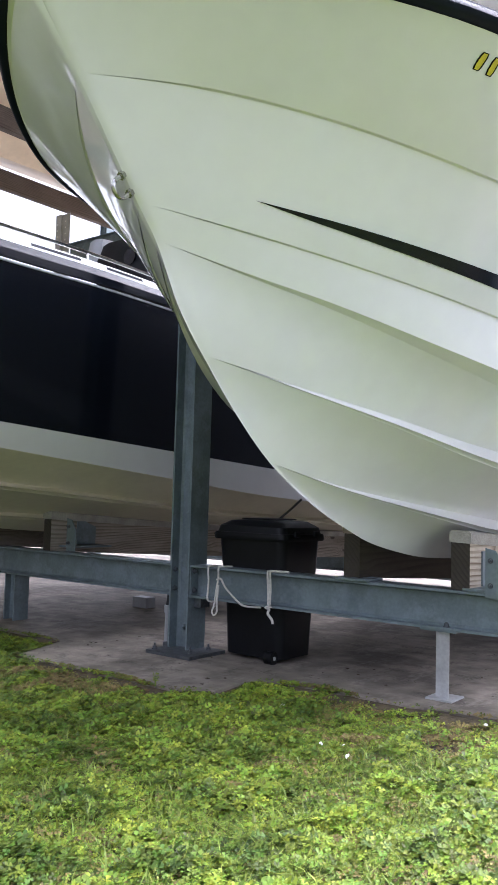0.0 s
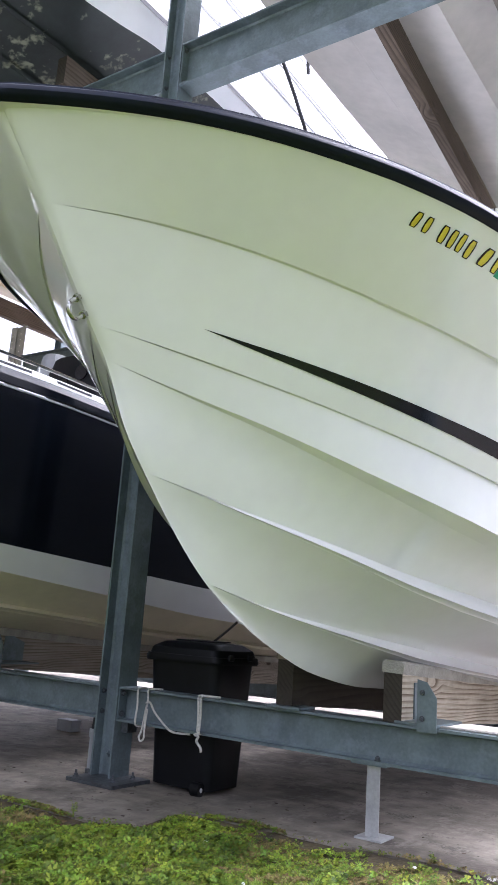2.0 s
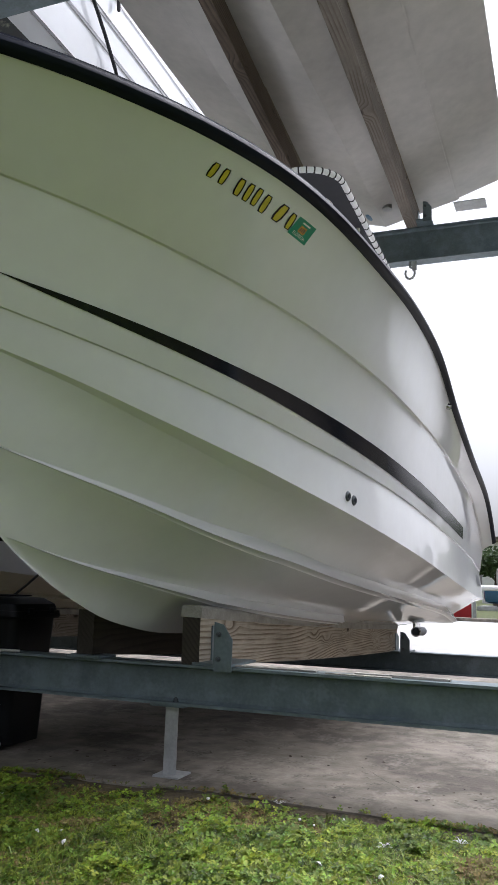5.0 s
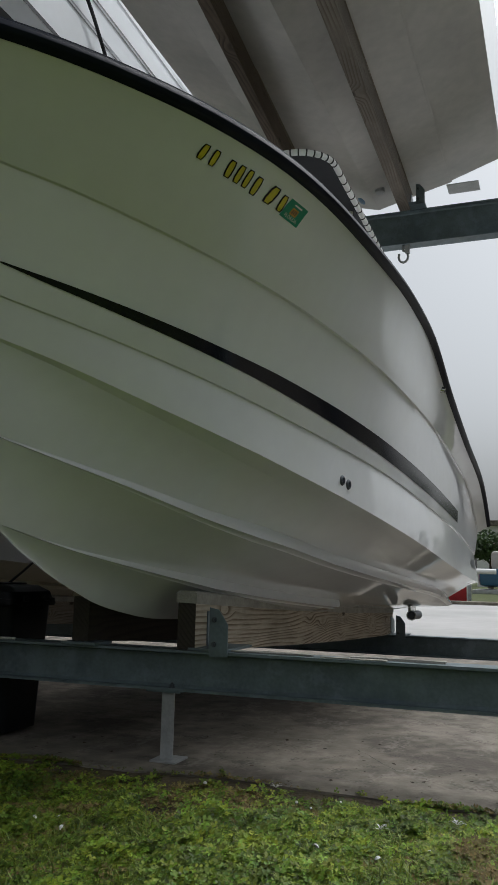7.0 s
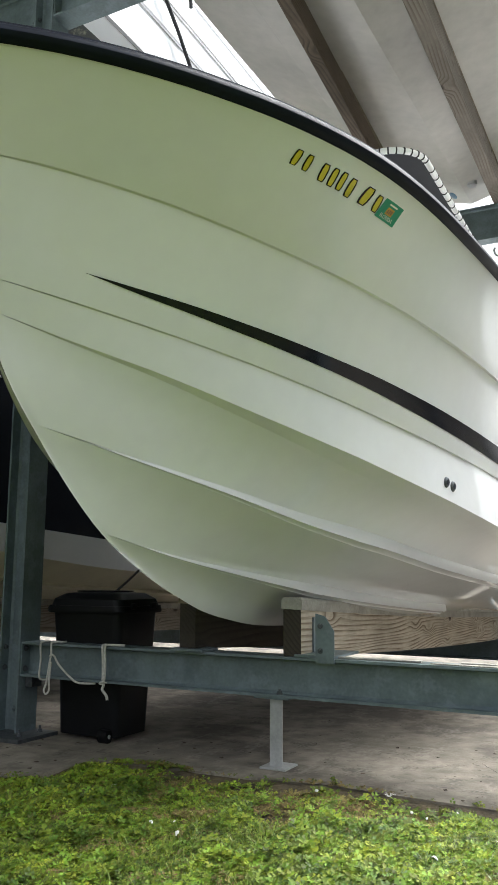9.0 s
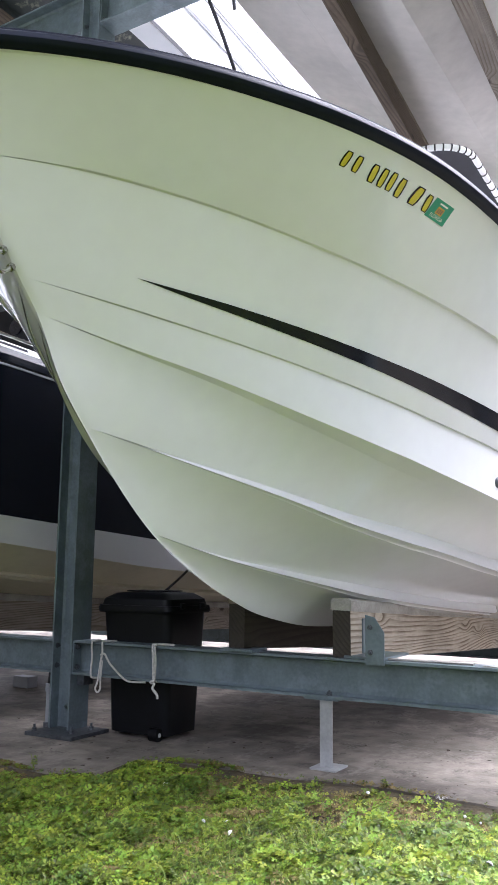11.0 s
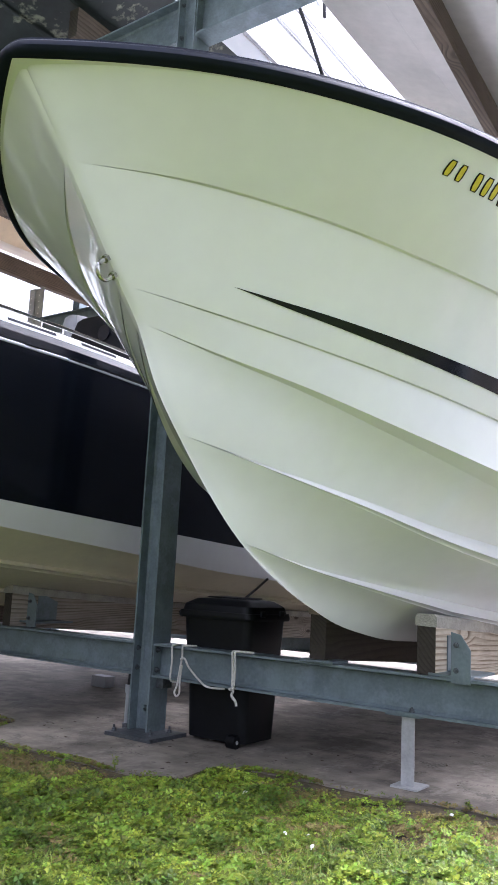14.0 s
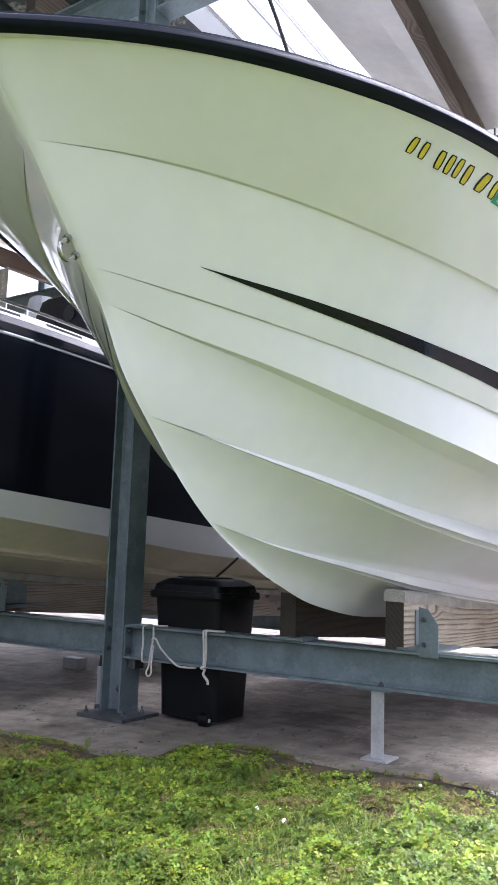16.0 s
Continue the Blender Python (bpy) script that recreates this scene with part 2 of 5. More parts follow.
def tube(bm, pts, r, n=8):
    """A round tube along points."""
    pts = [Vector(p) for p in pts]
    rings = []
    for i, p in enumerate(pts):
        d = (pts[min(i + 1, len(pts) - 1)] - pts[max(i - 1, 0)]).normalized()
        u = d.cross(Vector((0.13, 0.27, 1))).normalized()
        w = d.cross(u)
        rings.append([bm.verts.new(p + r * (u * math.cos(a) + w * math.sin(a))) for a in [2 * math.pi * k / n for k in range(n)]])
    for a, b in zip(rings, rings[1:]):
        for k in range(n):
            bm.faces.new((a[k], a[(k + 1) % n], b[(k + 1) % n], b[k]))
    bm.faces.new(rings[0][::-1])
    bm.faces.new(rings[-1])
    return bm


def ibeam(axis, a, b, c1, c2, depth, width, tf=0.012, tw=0.009):
    """Rolled I section; axis 'x': from x=a to b, centred on y=c1, top at z=c2; axis 'z': from z=a to b, centred on x=c1, y=c2, web along x."""
    bm = bmesh.new()
    h, w = depth / 2, width / 2
    f = 0.012
    prof = [(-w, -h), (w, -h), (w, -h + tf), (tw / 2 + f, -h + tf), (tw / 2, -h + tf + f), (tw / 2, h - tf - f), (tw / 2 + f, h - tf), (w, h - tf), (w, h),
            (-w, h), (-w, h - tf), (-tw / 2 - f, h - tf), (-tw / 2, h - tf - f), (-tw / 2, -h + tf + f), (-tw / 2 - f, -h + tf), (-w, -h + tf)]
    ends = []
    for s in (a, b):
        ends.append([bm.verts.new((s, c1 + p, c2 - h + q) if axis == "x" else (c1 + q, c2 + p, s)) for p, q in prof])
    n = len(prof)
    for k in range(n):
        bm.faces.new((ends[0][k], ends[0][(k + 1) % n], ends[1][(k + 1) % n], ends[1][k]))
    bm.faces.new(ends[0])
    bm.faces.new(ends[1])
    bmesh.ops.recalc_face_normals(bm, faces=bm.faces)
    return bm


def curve1(knots, y):
    """Smooth value at y through (y, value) knots."""
    if y <= knots[0][0]:
        a, b = knots[0], knots[1]
        return a[1] + (b[1] - a[1]) / (b[0] - a[0]) * (y - a[0])
    for i in range(len(knots) - 1):
        a, b = knots[i], knots[i + 1]
        if y <= b[0] or i == len(knots) - 2:
            p = knots[i - 1] if i else (2 * a[0] - b[0], 2 * a[1] - b[1])
            q = knots[i + 2] if i + 2 < len(knots) else (2 * b[0] - a[0], 2 * b[1] - a[1])
            m0, m1 = (b[1] - p[1]) / (b[0] - p[0]), (q[1] - a[1]) / (q[0] - a[0])
            d = b[0] - a[0]
            s = min((y - a[0]) / d, 1.0)
            return (2 * s**3 - 3 * s * s + 1) * a[1] + (s**3 - 2 * s * s + s) * d * m0 + (3 * s * s - 2 * s**3) * b[1] + (s**3 - s * s) * d * m1


def grown(u):
    g = min(1.0, max(0.0, u - 0.03) * 6.0)
    return g * g * (3 - 2 * g)


class Line:
    """A long line of a hull: half breadth and height along y, from the stem to the stern."""

    def __init__(self, y0, half, full, heights, end, length=6.5, h0=0.0, taper=0.0):
        self.y0, self.half, self.full, self.heights, self.end, self.length, self.h0 = y0, half, full, heights, end, length, h0
        self.stop, self.taper = end + 1, taper

    def at_y(self, y):
        s = min(max((y - self.y0) / self.length, 0), 1)
        return Vector((self.h0 * min(1, 8 * s) + self.half * (1 - (1 - s) ** self.full), y, curve1(self.heights, y)))

    def shown(self, u):
        """How much of the line's ledge stands out at u: none ahead of the bow, none past its blunt end."""
        y = self.y0 + (self.end - self.y0) * u**1.7
        swell = min(1.0, max(0.0, y - self.y0 - 0.02) / self.taper) ** 1.15 if self.taper else grown(u)
        return swell * min(1, max(0, (self.stop - y) / 0.03))

    def at(self, u):
        return self.at_y(self.y0 + (self.end - self.y0) * u**1.7)


def loft(bm, rows):
    """Skin between rows of points of one length."""
    vs = [[bm.verts.new(p) for p in r] for r in rows]
    for a, b in zip(vs, vs[1:]):
        for k in range(len(a) - 1):
            q = []
            for v in (a[k], a[k + 1], b[k + 1], b[k]):
                if not any((v.co - w.co).length < 1e-6 for w in q):
                    q.append(v)
            if len(q) > 2:
                bm.faces.new(q)
    return vs


# ---- ground ----
SLAB_EDGE = [(-30.0, 3.95), (-2.75, 4.05), (-2.58, 3.6), (-1.42, 3.62), (-1.27, 3.76), (-1.24, 4.08), (-0.9, 4.13), (-0.5, 4.13), (-0.1, 4.19), (0.3, 4.17), (1.0, 4.13), (6.0, 4.1), (30.0, 4.1)]
bm = bmesh.new()
top = [bm.verts.new((x, y, 0)) for x, y in SLAB_EDGE]
back = [bm.verts.new((x, 12.2, 0)) for x, y in SLAB_EDGE]
low = [bm.verts.new((x, y - 0.01, -0.12)) for x, y in SLAB_EDGE]
for i in range(len(top) - 1):
    bm.faces.new((top[i], top[i + 1], back[i + 1], back[i]))
    bm.faces.new((low[i], low[i + 1], top[i + 1], top[i]))
slab = part("concrete_slab", bm, CONC)
tagged(slab, "worn grey concrete slab with stains and cracks", "slab", kind="structure")
bm = bmesh.new()
bmesh.ops.create_grid(bm, x_segments=2, y_segments=2, size=400)
for v in bm.verts:
    v.co.z = -0.03
ground = part("ground", bm, SOIL)
tagged(ground, "lawn soil under clover, grass and dry weeds", "ground", kind="structure")
lot = part("pavement", boxed(-60, 12.2, -0.05, 60, 27.5, -0.004), ASPH)
tagged(lot, "pale sunlit asphalt yard behind the rack", "pavement", kind="structure")

# added out of view: keeps the bright west horizon out of the starboard bow
west = part("added_wall_west", boxed(-9.4, -14, -0.05, -9.2, 7.2, 8.5), CONC)
tagged(west, "unseen plain grey wall added to block side light and darken bow reflections", "wall", kind="structure")
# second unseen wall, added to cut low sky mirrored along the port side
east = part("added_wall_east", boxed(6.4, 4.0, -0.05, 6.6, 16.0, 4.4), CONC)
tagged(east, "unseen plain grey wall added to dim sky light and reflections on the port hull", "wall", kind="structure")
rows = [[], [], [], []]
for i in range(241):
    x = -4.5 + 6.6 * i / 240
    y = float(np.interp(x, [p[0] for p in SLAB_EDGE], [p[1] for p in SLAB_EDGE]))
    w = 0.07 + 0.05 * noise.noise(Vector((x * 1.7, 0, 1))) + 0.03 * noise.noise(Vector((x * 9, 0, 5))) + (0.1 if x > -0.6 else 0)
    rows[0].append(Vector((x, y - 0.008, -0.006 + 0.004 * noise.noise(Vector((x * 14, 2, 1))))))
    rows[1].append(Vector((x, y - w * 0.4, -0.012)))
    rows[2].append(Vector((x, y - w - 0.05, -0.0295)))
    bare = 0.1 + 0.38 / (1 + math.exp(-4 * (x + 0.3))) + 0.25 * noise.noise(Vector((x * 1.3, 7, 1))) + 0.12 * noise.noise(Vector((x * 6, 9, 1)))
    rows[3].append(Vector((x, y - w - 0.06 - max(0.02, bare), -0.0292)))
bm = bmesh.new()
loft(bm, rows)
earth = part("earth_border", bm, EARTH)
tagged(earth, "dark bare earth along the slab edge", "earth", kind="structure")
for pts in ([(0.34, 4.99), (0.45, 4.84), (0.59, 4.64)], [(-0.25, 5.71), (-0.15, 5.57), (-0.02, 5.44)], [(0.78, 4.83), (0.85, 4.835), (0.92, 4.82)], [(-2.6, 4.6), (-2.2, 4.75), (-1.9, 4.72)]):
    bm = bmesh.new()
    fine = [Vector((*pts[0], 0)).lerp(Vector((*pts[1], 0)), k / 6) for k in range(6)] + [Vector((*pts[1], 0)).lerp(Vector((*pts[2], 0)), k / 6) for k in range(7)]
    ra, rb = [], []
    for p in fine:
        j = 0.012 * noise.noise(p * 14)
        ra.append(p + Vector((j, 0.002, 0.002)))
        rb.append(p + Vector((j + 0.006 + 0.003 * noise.noise(p * 31), -0.002, 0.002)))
    loft(bm, [ra, rb])
    part("crack", bm, CRACK, slab, "dark crack in the concrete")

# ---- steel rack ----
rack = thing("boat_rack", "grey galvanised steel boat storage rack with bolted beams", "rack")
COLX, COLY = -2.025, 4.3825
LOW, HIGH, REARY = 0.505, 4.645, 9.0


def hexbolt(bm, p, d, r=0.013, h=0.012, shank=0.006):
    """A hex head with a stub of thread, standing off p along d."""
    p, d = Vector(p), Vector(d).normalized()
    cyl(bm, p, p + d * 0.004, r * 1.35, 14)
    cyl(bm, p + d * 0.004, p + d * (0.004 + h), r, 6)
    if shank:
        cyl(bm, p + d * (0.004 + h), p + d * (0.004 + h + shank), r * 0.5, 8)
    return bm


def bolt_at(parent, p, d, r=0.013):
    return part("bolt", hexbolt(bmesh.new(), p, d, r), STEELD, parent, smooth=30)


part("column", ibeam("z", 0.02, 9.5, COLX, COLY, 0.15, 0.155), GALV, rack)
part("column", ibeam("z", -0.02, 9.5, 2.5, COLY, 0.15, 0.155), GALV, rack)
part("column", ibeam("z", -0.02, 9.5, -5.12, COLY, 0.15, 0.155), GALV, rack)
part("column", ibeam("z", -0.06, 9.5, -8.2, COLY, 0.15, 0.155), GALV, rack)
for cx in (-2.03, 4.6, -5.12, -8.2):
    part("column", ibeam("z", -0.02, 9.5, cx, REARY + 0.07, 0.15, 0.155), GALV, rack)
part("beam", ibeam("x", COLX + 0.081, 2.425, COLY, LOW, 0.185, 0.135), GALV, rack)
part("beam", ibeam("x", -5.045, COLX - 0.081, COLY, LOW, 0.185, 0.135), GALV, rack)
part("beam", ibeam("x", COLX + 0.081, 2.425, COLY, HIGH, 0.315, 0.15), GALV, rack)
part("beam", ibeam("x", -5.045, COLX - 0.081, COLY, HIGH, 0.315, 0.15), GALV, rack)
part("beam", ibeam("x", -8.125, -5.195, COLY, HIGH, 0.315, 0.15), GALV, rack)
for x0, x1 in ((-8.12, -5.2), (-5.04, -2.11), (-1.95, 4.52)):
    part("beam", ibeam("x", x0, x1, REARY + 0.07, 0.285, 0.195, 0.14), GALV, rack)
    part("beam", ibeam("x", x0, x1, REARY + 0.07, 4.70, 0.37, 0.15), GALV, rack)
for sx, zt, hh in ((1, LOW, 0.185), (-1, LOW, 0.185), (1, HIGH, 0.315), (-1, HIGH, 0.315)):
    x = COLX + sx * 0.075
    part("end_plate", boxed(min(x, x + sx * 0.007), COLY - 0.0675, zt - hh, max(x, x + sx * 0.007), COLY + 0.0675, zt - 0.004, bev=0.001), GALV, rack)
    for dz in (0.035, hh - 0.04):
        bolt_at(rack, (COLX + sx * 0.082, COLY - 0.04, zt - dz), (sx, 0, 0), 0.012)
        bolt_at(rack, (COLX + sx * 0.066, COLY - 0.045, zt - dz), (-sx, 0, 0), 0.011)
part("base_plate", boxed(-2.14, 4.168, 0.001, -1.802, 4.475, 0.021, bev=0.002), STEELD, rack)
for bx, by in ((-1.875, 4.25), (-1.875, 4.41), (-2.115, 4.215), (-2.115, 4.43)):
    part("anchor_bolt", hexbolt(bmesh.new(), (bx, by, 0.021), (0, 0, 1), 0.012, 0.012, 0.018), STEELD, rack, smooth=30)
# small cleat welded low on the column
bm = bmesh.new()
tube(bm, [(COLX + 0.02, 4.35, 0.13), (COLX + 0.022, 4.33, 0.145), (COLX + 0.03, 4.325, 0.155), (COLX + 0.038, 4.34, 0.15)], 0.01)
box(bm, COLX + 0.0, 4.345, 0.10, COLX + 0.03, 4.366, 0.14, 0.003)
part("cleat", bm, GALV, rack, smooth=40)
part("stiffener", boxed(COLX + 0.08, COLY - 0.03, 0.26, COLX + 0.13, COLY + 0.05, 0.32, bev=0.004), STEELD, rack)


def foot(x, top, y=COLY):
    """A short angle-iron leg with plates at both ends."""
    bm = bmesh.new()
    box(bm, x - 0.032, y - 0.03, 0.009, x + 0.032, y - 0.022, top - 0.01, 0.0015)
    box(bm, x - 0.032, y - 0.022, 0.009, x - 0.024, y + 0.04, top - 0.01, 0.0015)
    f = part("foot", bm, ZINC, rack, "pale galvanised angle leg")
    part("plate", boxed(x - 0.10, y - 0.06, top - 0.01, x + 0.075, y + 0.06, top - 0.0005, bev=0.001), GALV, f)
    part("plate", boxed(x - 0.065, y - 0.07, 0.0005, x + 0.065, y + 0.07, 0.009, bev=0.001), ZINC, f)
    bolt_at(f, (x + 0.025, y - 0.045, top + 0.013), (0, 0, 1), 0.011)
    return f


foot(-0.408, LOW - 0.185)
foot(1.25, LOW - 0.185)
part("stub_column", ibeam("z", 0.0, LOW - 0.186, -3.66, COLY, 0.12, 0.12), GALV, rack)
foot(-4.9, LOW - 0.185)
# post with punched holes and a cross piece, behind the navy boat
bm = bmesh.new()
px, py = -7.45, 7.62
box(bm, px - 0.14, py, -0.03, px - 0.04, py + 0.008, 4.66, 0.001)
box(bm, px - 0.04, py, -0.03, px - 0.03, py + 0.12, 4.66, 0.001)
box(bm, px - 0.03, py + 0.02, -0.03, px + 0.13, py + 0.028, 4.66, 0.001)
post = part("post", bm, ZINC, rack, "punched galvanised upright")
bm = bmesh.new()
for k in range(19):
    z = 3.0 + 0.085 * k
    cyl(bm, (px - 0.1, py - 0.0015, z), (px - 0.1, py + 0.001, z), 0.013, 8)
    cyl(bm, (px + 0.04, py + 0.0185, z + 0.03), (px + 0.04, py + 0.021, z + 0.03), 0.012, 8)
part("hole_edge", bm, WHITEP, post)["kind"] = "stuff"
part("beam", ibeam("x", -7.31, -5.2, 7.66, 4.22, 0.26, 0.12), GALV, rack)

# conduit beside the column
pipe = thing("conduit", "grey electrical conduit with a black cable beside the column", "pipe")
part("pipe", tube(bmesh.new(), [(-2.2, 4.40, 0.0), (-2.2, 4.40, 0.12), (-2.199, 4.40, 0.24)], 0.014), PVC, pipe, smooth=40)
part("collar", cyl(bmesh.new(), (-2.2, 4.40, 0.20), (-2.2, 4.40, 0.245), 0.019), PVC, pipe, smooth=40)
part("foot_collar", cyl(bmesh.new(), (-2.2, 4.40, 0.0), (-2.2, 4.40, 0.03), 0.022), STEELD, pipe, smooth=40)
part("cable", tube(bmesh.new(), [(-2.199, 4.40, 0.23), (-2.195, 4.405, 0.30), (-2.17, 4.42, 0.36), (-2.15, 4.44, 0.50)], 0.012), BLACKR, pipe, smooth=40)


def bracket(parent, x, y, z, side=1):
    """A steel angle bolted to the timber's side, standing on the beam."""
    bm = bmesh.new()
    prof = [(y, z), (y + 0.17, z), (y + 0.17, z + 0.12), (y + 0.07, z + 0.16), (y, z + 0.16)]
    a = [bm.verts.new((x, p, q)) for p, q in prof]
    b = [bm.verts.new((x + side * 0.007, p, q)) for p, q in prof]
    for k in range(5):
        bm.faces.new((a[k], a[(k + 1) % 5], b[(k + 1) % 5], b[k]))
    bm.faces.new(a)
    bm.faces.new(b)
    # upright gusset across the plate
    web = [(x + side * 0.08, z - 0.035), (x + side * 0.17, z - 0.035), (x + side * 0.17, z + 0.11), (x + side * 0.125, z + 0.175), (x + side * 0.08, z + 0.185)]
    a = [bm.verts.new((p, y - 0.152, q)) for p, q in web]
    b = [bm.verts.new((p, y - 0.145, q)) for p, q in web]
    for k in range(5):
        bm.faces.new((a[k], a[(k + 1) % 5], b[(k + 1) % 5], b[k]))
    bm.faces.new(a)
    bm.faces.new(b)
    lo, hi = sorted((x - side * 0.03, x + side * 0.165))
    box(bm, lo, y - 0.143, z - 0.013, hi, y + 0.18, z - 0.002)
    bmesh.ops.recalc_face_normals(bm, faces=bm.faces)
    br = part("bracket", bm, GALV, parent, "galvanised steel bracket")
    for dz in (0.05, 0.16):
        part("bolt", hexbolt(bmesh.new(), (x + side * 0.105, y - 0.152, z + dz - 0.03), (0, -1, 0), 0.009), STEELD, br, smooth=30)
    return br


def timber(x0, x1, y0, y1, z0, z1, h, material, label, sag=0.02, pad=0.045, brackets=(), skew=0.0):
    """A bunk timber from y0 to y1; its underside runs from z0 to z1, sagging a little; carpet lies on top."""
    e = thing("bunk_timber", label, "timber", group="bunk timbers")
    n = 40
    bm, bc = bmesh.new(), bmesh.new()
    rows, prows = [], []
    for i in range(n + 1):
        s = i / n
        y = y0 + (y1 - y0) * s
        z = z0 + (z1 - z0) * s - sag * 4 * s * (1 - s)
        c = 0.004
        xa, xb = x0 + skew * (y - y0), x1 + skew * (y - y0)
        rows.append([Vector(p) for p in ((xa + c, y, z), (xb - c, y, z), (xb, y, z + c), (xb, y, z + h), (xa, y, z + h), (xa, y, z + c), (xa + c, y, z))])
        w = 0.006 * noise.noise(Vector((y * 6, xa * 9, 0))) + 0.004 * noise.noise(Vector((y * 23, xa * 9, 3)))
        y += -0.006 if i == 0 else 0
        prows.append([Vector(p) for p in ((xb + 0.001, y, z + h - 0.012 + w), (xb + 0.007, y, z + h - 0.012 + w), (xb + 0.007, y, z + h + pad - 0.012), (xb - 0.006, y, z + h + pad),
                                          (xa + 0.006, y, z + h + pad), (xa - 0.007, y, z + h + pad - 0.012), (xa - 0.007, y, z + h - 0.012 - w), (xa - 0.001, y, z + h - 0.012 - w))])
    for b, rr, k in ((bm, rows, 6), (bc, prows, 8)):
        loft(b, rr)
        b.faces.new([b.verts.new(p) for p in rr[0][:k]])
        b.faces.new([b.verts.new(p) for p in rr[-1][:k]])
        bmesh.ops.remove_doubles(b, verts=b.verts, dist=1e-5)
        bmesh.ops.recalc_face_normals(b, faces=b.faces)
    ob = part("timber", bm, material, e)
    ob.data.materials.append(BLACKWOOD)
    for f in ob.data.polygons:
        if f.center.y < y0 + 0.001:
            f.material_index = 1
    if pad:
        part("carpet", bc, CARPET if material in (WOOD, GREYWOOD) else OLDCARPET, e, "stapled carpet strip along the top")
    for bx, by, bz, sd in brackets:
        bracket(e, bx, by, bz, sd)
    return e


timber(-0.36, -0.27, 4.33, 9.1, 0.507, 0.287, 0.225, WOOD, "weathered pale wooden bunk timber topped with carpet on the beam", brackets=((-0.269, 4.46, 0.52, 1), (-0.269, 8.98, 0.30, 1)))
# near-black colour carries the shade the white hull throws on this timber
timber(-0.93, -0.84, 4.33, 9.1, 0.520, 0.287, 0.225, BLACKWOOD, "wooden bunk timber under the white boat, hull shade in its dark colour")
timber(-3.315, -3.24, 4.33, 9.1, 0.507, 0.287, 0.225, GREYWOOD, "grey-brown wooden bunk timber under the navy boat", brackets=((-3.239, 4.55, 0.545, 1),))
timber(-3.95, -3.86, 4.33, 9.1, 0.507, 0.287, 0.225, MIDWOOD, "brown wooden bunk timber under the navy boat")
timber(-0.735, -0.645, 4.2, 9.1, 4.647, 4.702, 0.225, OLDWOOD, "brown wooden bunk timber under a white hull", sag=0, skew=-0.085)
timber(-0.05, 0.07, 4.2, 9.1, 4.647, 4.702, 0.225, MIDWOOD, "weathered wooden bunk timber under a white hull", sag=0, brackets=((-0.025, 8.98, 4.715, 1),), skew=-0.02)
timber(-3.06, -2.97, 4.2, 9.1, 4.647, 4.702, 0.225, OLDWOOD, "brown wooden bunk timber under a black hull", sag=0, pad=0)
timber(-4.36, -4.27, 4.2, 9.1, 4.647, 4.702, 0.225, OLDWOOD, "brown wooden bunk timber under a black hull", sag=0, pad=0)
timber(-6.0, -5.91, 4.3, 9.1, 4.647, 4.702, 0.235, OLDWOOD, "brown wooden bunk timber under a cream hull", sag=0, pad=0)
timber(-7.45, -7.36, 4.3, 9.1, 4.647, 4.702, 0.235, OLDWOOD, "brown wooden bunk timber under a cream hull", sag=0, pad=0)
shim = thing("shim_plate", "flat galvanised shim plate on the beam under the timber", "plate")
part("plate", boxed(-0.965, 4.29, 0.5055, -0.775, 4.45, 0.519, bev=0.002), GALV, shim)

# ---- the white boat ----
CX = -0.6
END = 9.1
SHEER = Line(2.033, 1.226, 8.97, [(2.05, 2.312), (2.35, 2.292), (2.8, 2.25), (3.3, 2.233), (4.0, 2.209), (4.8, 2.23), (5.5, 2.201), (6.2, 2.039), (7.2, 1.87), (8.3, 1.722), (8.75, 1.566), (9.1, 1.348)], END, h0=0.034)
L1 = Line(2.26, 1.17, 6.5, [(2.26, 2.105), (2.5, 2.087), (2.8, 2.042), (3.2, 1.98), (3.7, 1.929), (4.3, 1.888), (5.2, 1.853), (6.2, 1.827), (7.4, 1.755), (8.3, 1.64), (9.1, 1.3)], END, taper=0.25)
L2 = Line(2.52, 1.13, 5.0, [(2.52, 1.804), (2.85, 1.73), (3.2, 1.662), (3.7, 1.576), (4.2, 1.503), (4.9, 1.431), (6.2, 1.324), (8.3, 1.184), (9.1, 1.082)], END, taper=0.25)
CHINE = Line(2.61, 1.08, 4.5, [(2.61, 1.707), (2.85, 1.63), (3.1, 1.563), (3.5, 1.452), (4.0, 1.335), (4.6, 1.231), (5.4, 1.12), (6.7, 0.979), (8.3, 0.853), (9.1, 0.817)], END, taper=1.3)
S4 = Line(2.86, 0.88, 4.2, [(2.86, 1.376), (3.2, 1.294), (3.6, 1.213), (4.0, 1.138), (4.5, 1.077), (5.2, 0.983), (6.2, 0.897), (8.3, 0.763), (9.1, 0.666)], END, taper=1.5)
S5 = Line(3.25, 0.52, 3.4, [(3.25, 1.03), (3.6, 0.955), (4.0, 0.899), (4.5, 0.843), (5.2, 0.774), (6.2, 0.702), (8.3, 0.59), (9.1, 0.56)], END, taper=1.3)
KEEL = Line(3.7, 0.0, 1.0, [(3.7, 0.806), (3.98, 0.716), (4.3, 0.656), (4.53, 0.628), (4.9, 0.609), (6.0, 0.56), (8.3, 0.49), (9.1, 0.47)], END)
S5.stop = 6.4
